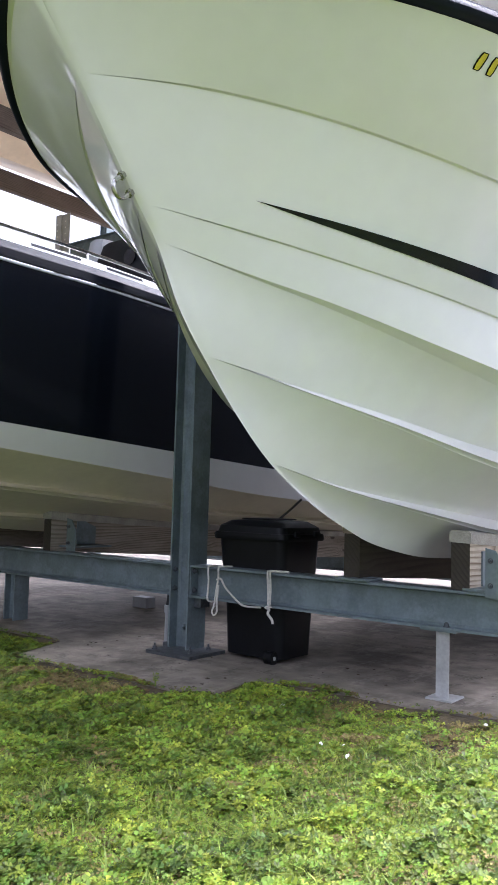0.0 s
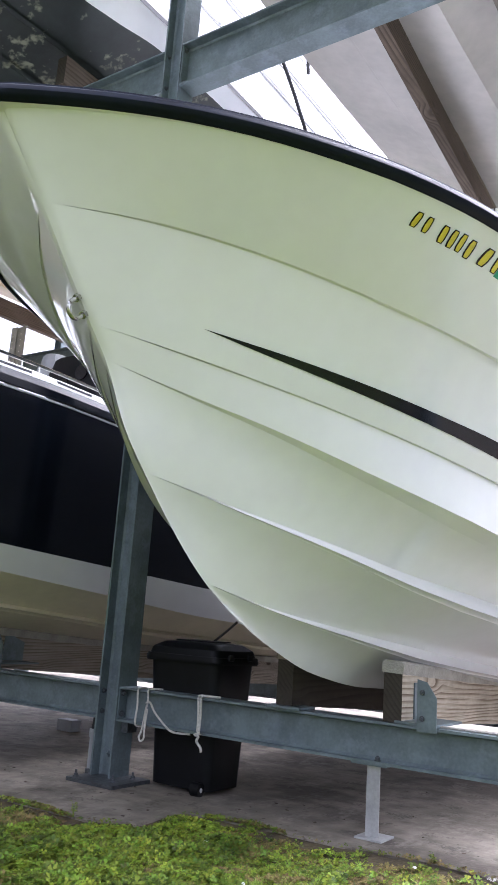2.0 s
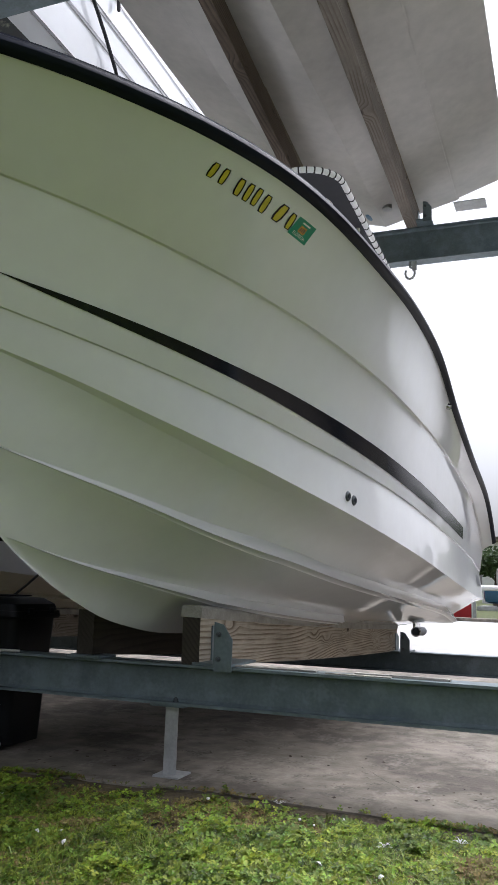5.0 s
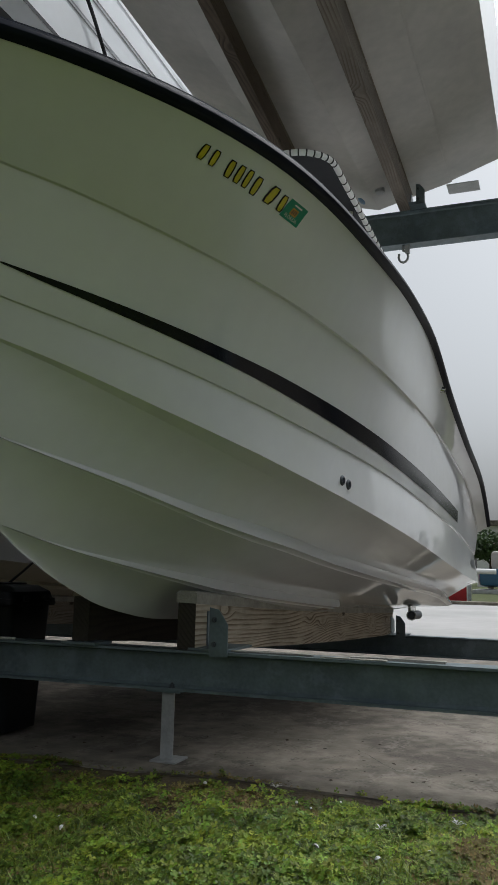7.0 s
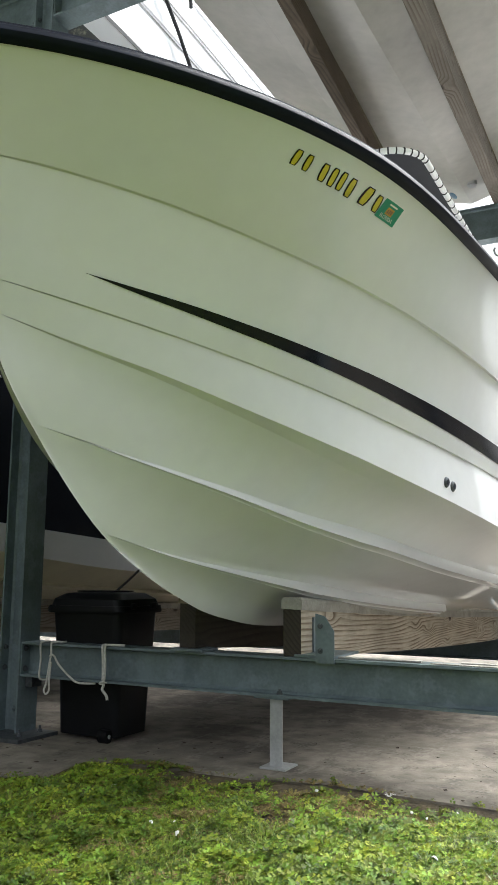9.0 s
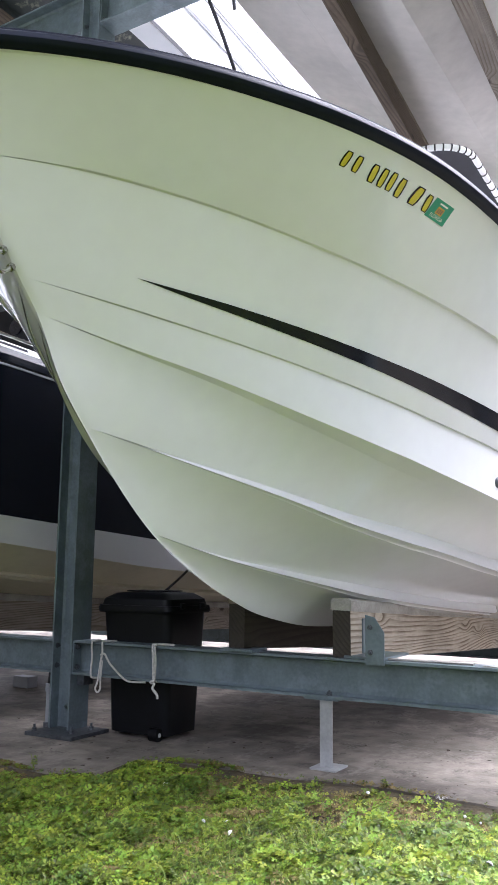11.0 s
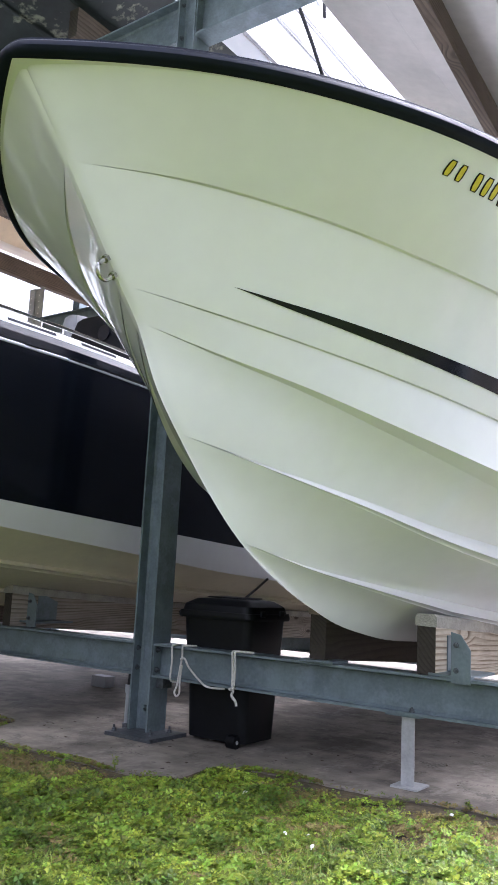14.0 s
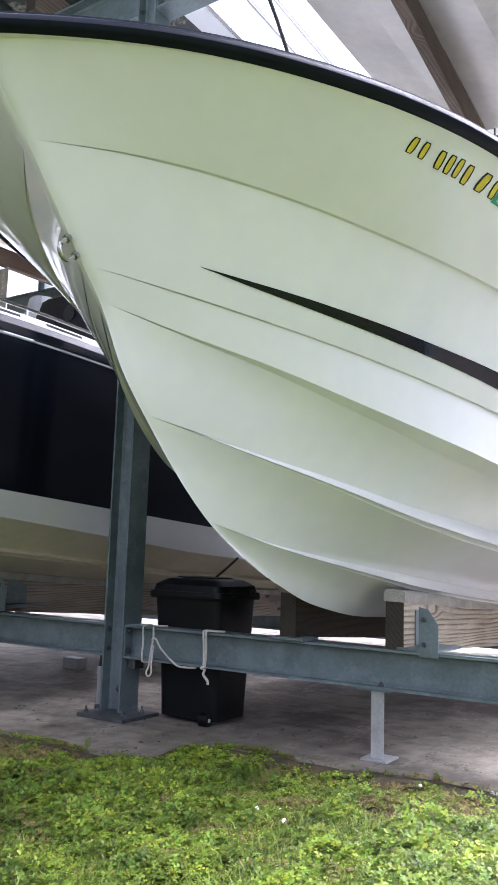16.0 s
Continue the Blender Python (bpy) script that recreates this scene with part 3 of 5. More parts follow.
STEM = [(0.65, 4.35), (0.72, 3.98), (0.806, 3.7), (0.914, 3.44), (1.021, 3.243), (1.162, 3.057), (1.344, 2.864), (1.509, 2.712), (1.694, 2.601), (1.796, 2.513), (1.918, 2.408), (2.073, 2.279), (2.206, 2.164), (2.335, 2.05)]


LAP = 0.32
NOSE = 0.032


def drop_of(ledge, face):
    """How far below its line a ledge's return meets the next panel."""
    return face + ledge * (0.4 if face else LAP if ledge > 0.02 else 0.2)


def skin_point(lines, ledges, faces, bellies, stem, k, u, v):
    """A point of the panel under line k: u along it, v from line k down to the next line."""
    a = lines[k].at(u) - Vector((0, 0, drop_of(ledges[k], faces[k]) * lines[k].shown(u)))
    b = lines[k + 1].at(u)
    if not faces[k + 1]:
        b.x += ledges[k + 1] * lines[k + 1].shown(u)
    p = a.lerp(b, v)
    if stem:
        q = lines[k].at(0).lerp(lines[k + 1].at(0), v)
        p.y += (curve1(stem, q.z) - q.y) * (1 - u) ** 8
    bulge = v * (1 - v) ** 2 if bellies[k] < 0 else v * v * (1 - v)
    aft = min(1.0, max(0.0, (u - 0.5) / 0.35)) if k < 5 else 0.0
    p.x += 6.75 * bulge * bellies[k] * min(1, u * 2.5) * (1 - aft * aft * (3 - 2 * aft))
    if stem and p.x < NOSE:
        p.y += 0.42 * NOSE * (1 - p.x / NOSE) ** 2
    return p


def hull_skin(lines, ledges, faces, bellies, stem, nu=120, nv=10):
    """One side of a lapped hull. lines from the sheer down to the keel; ledges: how far each line stands proud; faces: height of its upright face."""
    bm = bmesh.new()
    us = [i / nu for i in range(nu + 1)]
    for k in range(len(lines) - 1):
        rows = [[skin_point(lines, ledges, faces, bellies, stem, k, u, j / nv) for u in us] for j in range(nv + 1)]
        loft(bm, rows)
        if k + 1 < len(lines) - 1 and ledges[k + 1]:
            e, f = ledges[k + 1], faces[k + 1]
            gs = [lines[k + 1].shown(u) for u in us]
            drop = drop_of(e, f)
            if f:
                # the panel sweeps out to the edge of the spray rail
                loft(bm, [[lines[k + 1].at(u) + Vector((e * g * (j / 4) ** 1.4, 0, -f * g * j / 4)) for u, g in zip(us, gs)] for j in range(5)])
            # under the edge the skin coves back into the next panel
            loft(bm, [[lines[k + 1].at(u) + Vector((e * g * (1 - j / 7) ** (1 if e > 0.05 else 2), 0, -g * (f + (drop - f) * j / 7))) for u, g in zip(us, gs)] for j in range(8)])
    bmesh.ops.remove_doubles(bm, verts=bm.verts, dist=2e-4)
    return bm


def both_sides(bm, cx):
    """Mirror a side about the centre line and move it to cx."""
    g = bmesh.ops.duplicate(bm, geom=bm.verts[:] + bm.edges[:] + bm.faces[:])
    for e in g["geom"]:
        if isinstance(e, bmesh.types.BMVert):
            e.co.x = -e.co.x
    bmesh.ops.remove_doubles(bm, verts=bm.verts, dist=2e-4)
    bmesh.ops.recalc_face_normals(bm, faces=bm.faces)
    bmesh.ops.translate(bm, verts=bm.verts, vec=(cx, 0, 0))
    return bm


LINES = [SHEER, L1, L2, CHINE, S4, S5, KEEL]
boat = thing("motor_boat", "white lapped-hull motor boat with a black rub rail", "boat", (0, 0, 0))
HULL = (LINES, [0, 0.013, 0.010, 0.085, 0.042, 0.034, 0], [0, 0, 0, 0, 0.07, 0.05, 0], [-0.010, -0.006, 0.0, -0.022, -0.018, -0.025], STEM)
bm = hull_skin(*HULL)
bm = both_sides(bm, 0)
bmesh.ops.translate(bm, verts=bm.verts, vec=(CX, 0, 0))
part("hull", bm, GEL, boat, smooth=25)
# transom and deck close the hull
bm = bmesh.new()
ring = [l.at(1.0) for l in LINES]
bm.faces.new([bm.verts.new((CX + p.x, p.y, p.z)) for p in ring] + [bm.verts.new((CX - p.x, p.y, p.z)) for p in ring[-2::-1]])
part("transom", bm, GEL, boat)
bm = bmesh.new()
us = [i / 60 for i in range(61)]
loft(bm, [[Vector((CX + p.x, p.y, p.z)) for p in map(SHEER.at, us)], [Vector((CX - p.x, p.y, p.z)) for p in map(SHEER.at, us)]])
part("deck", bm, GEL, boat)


def rail(line, cx, prof, y1):
    """A moulding swept round the sheer, from the stern round the bow and back."""
    pts = [line.at((i / 70)) for i in range(71)]
    path = [Vector((p.x, p.y, p.z)) for p in pts[::-1]] + [Vector((-p.x, p.y, p.z)) for p in pts[1:]]
    path = [p for p in path if p.y <= y1]
    for p in path:
        if abs(p.x) < 0.05:
            p.y += 0.02 * (1 - abs(p.x) / 0.05) ** 2
    bm = bmesh.new()
    rows = []
    for i, p in enumerate(path):
        d = path[min(i + 1, len(path) - 1)] - path[max(i - 1, 0)]
        out = Vector((-d.y, d.x, 0)).normalized()
        rows.append([Vector((cx, 0, 0)) + p + out * a + Vector((0, 0, b)) for a, b in prof])
    loft(bm, rows)
    bmesh.ops.recalc_face_normals(bm, faces=bm.faces)
    return bm


RAIL = [(-0.03, 0.003), (0.012, 0.003), (0.024, 0.006), (0.031, 0.010), (0.036, 0.020), (0.034, 0.033), (0.028, 0.041), (0.025, 0.043), (0.024, 0.049), (0.014, 0.054), (-0.06, 0.056)]
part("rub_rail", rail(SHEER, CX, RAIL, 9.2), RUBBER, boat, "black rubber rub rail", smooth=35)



def on_hull(k, u, v, off=0.0):
    """A point on the port side of the white boat, off metres out from the skin."""
    u *= ((8.3 - LINES[k].y0) / (END - LINES[k].y0)) ** (1 / 1.7)
    p = skin_point(*HULL, k, u, v)
    du = skin_point(*HULL, k, u + 0.002, v) - p
    dv = skin_point(*HULL, k, u, v + 0.02) - p
    n = du.cross(dv).normalized()
    if n.x < 0:
        n = -n
    return Vector((CX, 0, 0)) + p + n * off, n


STRIPE_TOP = [(0.18, 0.725), (0.2175, 0.715), (0.2418, 0.706), (0.29, 0.688), (0.339, 0.671), (0.4, 0.656), (0.44, 0.644), (0.517, 0.642), (0.567, 0.648), (0.63, 0.655), (0.704, 0.663), (0.81, 0.67), (0.9, 0.672), (0.97, 0.675)]
STRIPE_LOW = [(0.18, 0.726), (0.2175, 0.752), (0.2418, 0.763), (0.29, 0.774), (0.34, 0.777), (0.403, 0.782), (0.441, 0.788), (0.522, 0.814), (0.572, 0.828), (0.634, 0.845), (0.707, 0.855), (0.81, 0.855), (0.9, 0.86), (0.97, 0.86)]
bm = bmesh.new()
rows = []
for j in range(5):
    row = []
    for i in range(121):
        u = 0.18 + (0.93 - 0.18) * i / 120
        a, b = curve1(STRIPE_TOP, u), curve1(STRIPE_LOW, u)
        row.append(on_hull(1, u, a + (b - a) * j / 4, 0.0022)[0])
    rows.append(row)
loft(bm, rows)
bmesh.ops.remove_doubles(bm, verts=bm.verts, dist=1e-5)
part("stripe", bm, BLACKF, boat, "tapering glossy black stripe", smooth=40)

# registration marks as plain slanted bars
MARKS = ((0.3286, 0.3253, 0.0028, 0.133, 0.272), (0.337, 0.3345, 0.0026, 0.135, 0.278), (0.3502, 0.3481, 0.003, 0.143, 0.301), (0.3585, 0.3558, 0.0028, 0.139, 0.304), (0.366, 0.3631, 0.0027, 0.134, 0.302), (0.3745, 0.3712, 0.0031, 0.144, 0.319), (0.3909, 0.3848, 0.0042, 0.134, 0.313), (0.4006, 0.3976, 0.003, 0.149, 0.311))
for ut, ub, w, vt, vb in MARKS:
    bar = None
    for name, m, off, k in (("mark", BLACKF, 0.0015, 1.0), ("mark_face", YELLOW, 0.0027, 0.62)):
        bm = bmesh.new()
        vm = (vt + vb) / 2
        rows = []
        for j in range(5):
            f = (j / 4 - 0.5) * (1 if k == 1 else 0.9)
            v = vm + (vb - vt) * f
            u = (ut + ub) / 2 + (ub - ut) * f
            ww = w * k * (1 if 0 < j < 4 else 0.72)
            rows.append([on_hull(0, u + d * ww, v, off)[0] for d in (-1, 0, 1)])
        loft(bm, rows)
        bar = part(name, bm, m, bar or boat, "" if bar else "yellow and black registration mark")
# square green sticker
DEC = [(0.4058, 0.1374), (0.4248, 0.1377), (0.4194, 0.336), (0.3997, 0.3286)]


def sticker(s0, s1, t0, t1, off):
    rows = []
    for j in range(4):
        t = t0 + (t1 - t0) * j / 3
        row = []
        for i in range(4):
            q = s0 + (s1 - s0) * i / 3
            u = (DEC[0][0] * (1 - q) + DEC[1][0] * q) * (1 - t) + (DEC[3][0] * (1 - q) + DEC[2][0] * q) * t
            v = (DEC[0][1] * (1 - q) + DEC[1][1] * q) * (1 - t) + (DEC[3][1] * (1 - q) + DEC[2][1] * q) * t
            row.append(on_hull(0, u, v, off)[0])
        rows.append(row)
    bm = bmesh.new()
    loft(bm, rows)
    return bm


dec = part("sticker", sticker(0, 1, 0, 1, 0.0016), GREEN, boat, "square green registration sticker")
part("centre", sticker(0.32, 0.66, 0.3, 0.66, 0.0026), ORANGE, dec)
part("print_bar", sticker(0.3, 0.72, 0.12, 0.2, 0.0026), WHITEP, dec)
for k in range(3):
    part("print_bar", sticker(0.37 + 0.09 * k, 0.42 + 0.09 * k, 0.38, 0.6, 0.0034), STEELD, dec)
txt = bpy.data.curves.new("word", "FONT")
txt.body, txt.size, txt.align_x, txt.align_y = "FLORIDA", 0.019, "CENTER", "CENTER"
word = new("word", txt)
txt.materials.append(WHITEP)
word.parent = dec
p0, nn = on_hull(0, 0.4106, 0.2953, 0.003)
ex = (on_hull(0, 0.4194, 0.3360)[0] - on_hull(0, 0.3997, 0.3286)[0]).normalized()
ey = nn.cross(ex).normalized()
word.matrix_world = Matrix(((ex.x, ey.x, nn.x, p0.x), (ex.y, ey.y, nn.y, p0.y), (ex.z, ey.z, nn.z, p0.z), (0, 0, 0, 1)))

# twin outlets, bow eye, plug and badge
for u, v in ((0.541, 0.6436), (0.5514, 0.6636)):
    p, n = on_hull(2, u, v)
    bm = bmesh.new()
    cyl(bm, p - n * 0.002, p + n * 0.006, 0.027, 20, 0.022)
    cyl(bm, p + n * 0.006, p + n * 0.009, 0.022, 20, 0.017)
    out = part("outlet", bm, STEELD, boat, "dark metal through-hull outlet", smooth=30)
    part("bore", cyl(bmesh.new(), p + n * 0.008, p + n * 0.0105, 0.013, 16), RUBBER, out)
bm = bmesh.new()
e0, e1 = Vector((CX, 2.452, 1.866)), Vector((CX, 2.488, 1.822))
fw = Vector((0, -0.75, -0.66)).normalized()
for p in (e0, e1):
    cyl(bm, p - fw * 0.006, p + fw * 0.008, 0.014, 6)
arc = [e0] + [e0.lerp(e1, 0.5) + (e0 - e1) * 0.5 * math.cos(a) * (1 + 0.25 * math.sin(a)) + fw * (0.012 + 0.045 * math.sin(a)) for a in [math.pi * k / 10 for k in range(11)]] + [e1]
tube(bm, arc, 0.0078, 10)
part("bow_eye", bm, CHROME, boat, "stainless steel U-shaped bow eye", smooth=40)
p, n = on_hull(0, 0.7659, 0.1152)
part("plug", cyl(bmesh.new(), p - n * 0.002, p + n * 0.02, 0.022, 14, 0.016), CHROME, boat, "small chrome vent", smooth=30)
bm = bmesh.new()
loft(bm, [[on_hull(2, u, v, 0.003)[0] for u in (1.035, 1.045, 1.055, 1.065)] for v in (0.3, 0.45, 0.6)])
part("badge", bm, STEELD, boat, "small dark badge near the stern")

# canvas top on a white laced frame
TZ = 3.6
def corner(x0, y0, r, z, w):
    """Half an outline of the top: front edge, rounded corner, side."""
    pts = [Vector((CX, y0, z)), Vector((x0 - r, y0, z))]
    for k in range(1, 9):
        a = math.pi / 2 * k / 8
        pts.append(Vector((x0 - r + r * math.sin(a), y0 + r * (1 - math.cos(a)), z)))
    pts.append(Vector((x0 - 0.005, y0 + w, z - 0.02)))
    return pts


def whole(pts):
    return [Vector((2 * CX - p.x, p.y, p.z)) for p in pts[:0:-1]] + pts


frame_line = whole(corner(-0.005, 5.55, 0.26, TZ, 1.9))
ttop = part("canopy_frame", tube(bmesh.new(), frame_line, 0.021, 10), WHITEP, boat, "white tubular top frame", smooth=40)
for i in range(2, len(frame_line) - 1):
    a, b = frame_line[i], frame_line[i + 1]
    for f in ((0.5,) if (b - a).length < 0.12 else [x / 14 for x in range(1, 14)]):
        p = a.lerp(b, f)
        d = (b - a).normalized()
        part("lacing", cyl(bmesh.new(), p - d * 0.005, p + d * 0.005, 0.0245, 10), BLACKR, ttop)
inner = whole(corner(-0.12, 5.72, 0.2, TZ - 0.09, 1.7))
part("inner_tube", tube(bmesh.new(), inner, 0.014, 8), WHITEP, ttop, smooth=40)
bm = bmesh.new()
vs = [bm.verts.new(p + Vector((0, 0, -0.01))) for p in frame_line]
bm.faces.new(vs)
g = bmesh.ops.extrude_face_region(bm, geom=bm.faces[:])
for v in g["geom"]:
    if isinstance(v, bmesh.types.BMVert):
        v.co.z += 0.02
part("canvas", bm, CANVAS, boat, "black canvas top laced to its frame")
for sx in (-1, 1):
    part("canopy_leg", tube(bmesh.new(), [(CX + sx * 0.45, 6.2, 2.2), (CX + sx * 0.5, 6.3, 2.9), (CX + sx * 0.53, 6.5, TZ - 0.02)], 0.02, 8), WHITEP, boat, smooth=40)
    part("trim_tab", boxed(CX + sx * 0.55 - 0.12, 9.09, 0.62, CX + sx * 0.55 + 0.12, 9.35, 0.628), CHROME, boat, "steel trim tab")
part("console", boxed(-0.95, 5.9, 2.0, -0.25, 6.7, 2.75, bev=0.06), GEL, boat)
drive = part("drive_leg", boxed(-0.12, 9.11, 0.44, -0.09, 9.42, 0.66, bev=0.01), CHROME, boat, "worn grey metal drive leg at the stern", smooth=40)
bm = bmesh.new()
box(bm, -0.18, 9.12, 0.585, 0.0, 9.42, 0.597, 0.004)
part("fin", bm, CHROME, drive)
bm = bmesh.new()
cyl(bm, (-0.085, 9.10, 0.475), (-0.06, 9.34, 0.475), 0.036, 18, 0.045)
part("hub", bm, STEELD, drive, "dark round hub", smooth=40)
part("hub_rim", tube(bmesh.new(), [(-0.085 + 0.042 * math.cos(a), 9.095, 0.475 + 0.042 * math.sin(a)) for a in [2 * math.pi * k / 20 for k in range(21)]], 0.008, 6), CHROME, drive, smooth=40)

# ---- the navy boat ----
NX, NEND = -3.57, 9.5
NSHEER = Line(-0.3, 1.12, 4.2, [(-0.3, 2.32), (1.2, 2.22), (3.3, 2.14), (4.1, 2.13), (4.7, 2.11), (9.5, 1.95)], NEND)
NBOOT = Line(0.4, 1.09, 4.0, [(0.4, 1.85), (1.8, 1.43), (2.8, 1.326), (3.4, 1.279), (4.0, 1.237), (4.7, 1.193), (5.8, 1.129), (9.5, 0.93)], NEND)
NCH = Line(0.7, 1.07, 3.7, [(0.7, 1.7), (2.0, 1.32), (2.8, 1.212), (3.4, 1.147), (4.0, 1.085), (4.7, 1.018), (5.8, 0.919), (9.5, 0.73)], NEND)
NS = Line(1.4, 0.80, 3.4, [(1.4, 1.25), (2.5, 1.06), (3.4, 0.981), (4.0, 0.931), (4.7, 0.875), (5.8, 0.791), (9.5, 0.63)], NEND)
NS2 = Line(1.9, 0.27, 3.6, [(1.9, 1.08), (2.8, 0.85), (3.4, 0.798), (4.0, 0.765), (4.7, 0.73), (5.8, 0.67), (9.5, 0.55)], NEND)
NK = Line(2.1, 0.0, 1.0, [(2.1, 1.1), (3.0, 0.8), (4.0, 0.66), (5.0, 0.6), (9.5, 0.48)], NEND)
navy = thing("navy_boat", "motor boat with a dark navy topside and pale bottom", "boat")
part("topside", both_sides(hull_skin([NSHEER, NBOOT], [0, 0], [0, 0], [0.0], None), NX), NAVY, navy, "glossy navy blue topside", smooth=30)
part("boot_band", both_sides(hull_skin([NBOOT, NCH], [0, 0], [0, 0], [0.0], None), NX), GEL, navy, "white band above the chine", smooth=30)
part("bottom", both_sides(hull_skin([NCH, NS, NS2, NK], [0.0, 0.045, 0.04, 0], [0, 0.026, 0.024, 0], [0, 0, 0], None), NX), BOTTOM, navy, "yellowed white hull bottom", smooth=24)
part("pinstripe", rail(NSHEER, NX, [(0.0, -0.007), (0.006, -0.006), (0.008, 0.0), (0.006, 0.006), (0.0, 0.007)], 9.4), ZINC, navy, "bright metal strip along the sheer", smooth=40)
part("rub_rail", rail(NSHEER, NX, [(0.0, 0.012), (0.018, 0.016), (0.02, 0.06), (0.006, 0.085), (-0.03, 0.093), (-0.048, 0.126)], 9.4), NAVY, navy, "dark moulded gunwale", smooth=30)
part("gunwale", rail(NSHEER, NX, [(-0.046, 0.124), (-0.052, 0.131), (-0.075, 0.17), (-0.09, 0.178), (-0.24, 0.185), (-0.245, 0.16)], 9.4), WHITEP, navy, "white gunwale deck", smooth=30)
us = [i / 60 for i in range(61)]
bm = bmesh.new()
loft(bm, [[Vector((NX + 0.93 * p.x, p.y, p.z - 0.05)) for p in map(NSHEER.at, us)], [Vector((NX - 0.93 * p.x, p.y, p.z - 0.05)) for p in map(NSHEER.at, us)]])
part("deck", bm, GEL, navy)
railpts = [Vector((NX, 0, 0)) + NSHEER.at_y(y) + Vector((-0.13, 0, 0.235)) for y in [2.4 + 0.2 * k for k in range(16)]]
hand = part("grab_rail", tube(bmesh.new(), railpts, 0.011, 8), CHROME, navy, "thin polished grab rail", smooth=40)
for k in (0, 4, 8, 12, 15):
    p = railpts[k]
    part("rail_post", cyl(bmesh.new(), p - Vector((0, 0, 0.058)), p, 0.009, 8), CHROME, hand)
for y0, y1 in ((2.9, 3.35), (3.55, 3.9), (4.1, 4.4), (4.6, 4.8)):
    a, b = NSHEER.at_y(y0), NSHEER.at_y(y1)
    bm = bmesh.new()
    loft(bm, [[Vector((NX + p.x - 0.056, p.y - 0.004, p.z + 0.142)) for p in (a, b)], [Vector((NX + p.x - 0.065, p.y - 0.004, p.z + 0.160)) for p in (a, b)]])
    part("deck_inlay", bm, RUBBER, navy, "dark non-slip inlay on the gunwale")
# black seat with a pale headrest
seat = thing("helm_seat", "black padded helm seat with a pale grey top", "seat")
bm = bmesh.new()
box(bm, -3.60, 4.88, 2.02, -2.98, 5.4, 2.86, 0.16)
part("backrest", bm, PLAST, seat, smooth=50)
bm = bmesh.new()
box(bm, -3.70, 4.90, 2.66, -3.50, 5.2, 2.90, 0.09)
part("headrest", bm, PVC, seat, "pale grey headrest", smooth=50)
bm = bmesh.new()
cyl(bm, (-3.16, 4.872, 2.66), (-3.16, 4.885, 2.66), 0.06, 20)
part("recess", bm, BLACKF, seat, smooth=40)
bm = bmesh.new()
cyl(bm, (-3.34, 4.872, 2.58), (-3.34, 4.885, 2.58), 0.05, 20)
part("recess", bm, BLACKF, seat, smooth=40)

# ---- boats on the upper level ----
UX, UEND = -0.4, 9.15
U_S = Line(0.6, 1.36, 6.0, [(0.6, 6.4), (3, 6.1), (9.15, 5.7)], UEND)
U_C = Line(1.6, 1.3, 6.0, [(1.6, 5.7), (3.5, 5.28), (9.15, 5.22)], UEND)
U_M = Line(2.0, 0.62, 4.0, [(2.0, 5.35), (4, 4.97), (9.15, 4.985)], UEND)
U_R = Line(1.9, 0.77, 4.6, [(1.9, 5.42), (4, 5.035), (9.15, 5.04)], UEND)
U_K = Line(2.4, 0.0, 1.0, [(2.4, 5.1), (4, 4.77), (9.15, 4.82)], UEND)
upper = thing("upper_boat", "white-bottomed motor boat resting on the upper bunks", "boat")
part("topside", both_sides(hull_skin([U_S, U_C], [0, 0], [0, 0], [0.0], None), UX), GEL, upper, "white topside", smooth=30)
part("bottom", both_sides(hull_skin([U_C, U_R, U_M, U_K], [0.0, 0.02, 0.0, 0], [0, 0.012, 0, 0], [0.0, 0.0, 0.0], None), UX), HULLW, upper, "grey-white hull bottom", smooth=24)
bm = bmesh.new()
ring = [l.at(1.0) for l in (U_S, U_C, U_M, U_K)]
bm.faces.new([bm.verts.new((UX + p.x, p.y, p.z)) for p in ring] + [bm.verts.new((UX - p.x, p.y, p.z)) for p in ring[-2::-1]])
part("transom", bm, GEL, upper)
part("trim_tab", boxed(0.33, 9.14, 4.99, 0.66, 9.36, 5.0), ZINC, upper, "grey steel trim tab")
part("trim_tab", boxed(-1.4, 9.14, 4.99, -1.1, 9.36, 5.0), ZINC, upper, "grey steel trim tab")
bm = bmesh.new()
bmesh.ops.create_icosphere(bm, subdivisions=2, radius=1)
for v in bm.verts:
    v.co = Vector((-0.53 + v.co.x * 0.055, 8.95 + v.co.y * 0.13, 4.875 + v.co.z * 0.03))
part("transducer", bm, BLUEP, upper, "blue oval sensor under the hull", smooth=60)
bm = bmesh.new()
cyl(bm, (-0.3, 8.72, 4.81), (-0.3, 8.72, 4.86), 0.05, 18)
part("drain", bm, ZINC, upper, "round grey drain fitting", smooth=40)

BX, BEND = -3.72, 9.2
B_S = Line(0.6, 1.28, 6.0, [(0.6, 6.8), (3, 6.5), (9.2, 6.2)], BEND)
B_B = Line(1.2, 1.22, 6.0, [(1.2, 5.7), (3.5, 5.36), (5.5, 5.31), (9.2, 5.2)], BEND)
B_C = Line(1.6, 1.14, 6.0, [(1.6, 5.5), (3.85, 5.08), (4.3, 5.10), (4.8, 5.17), (9.2, 5.10)], BEND)
B_M = Line(1.9, 0.78, 5.0, [(1.9, 5.3), (4, 4.95), (9.2, 5.08)], BEND)
B_N = Line(2.1, 0.40, 4.0, [(2.1, 5.2), (4, 4.86), (9.2, 4.98)], BEND)
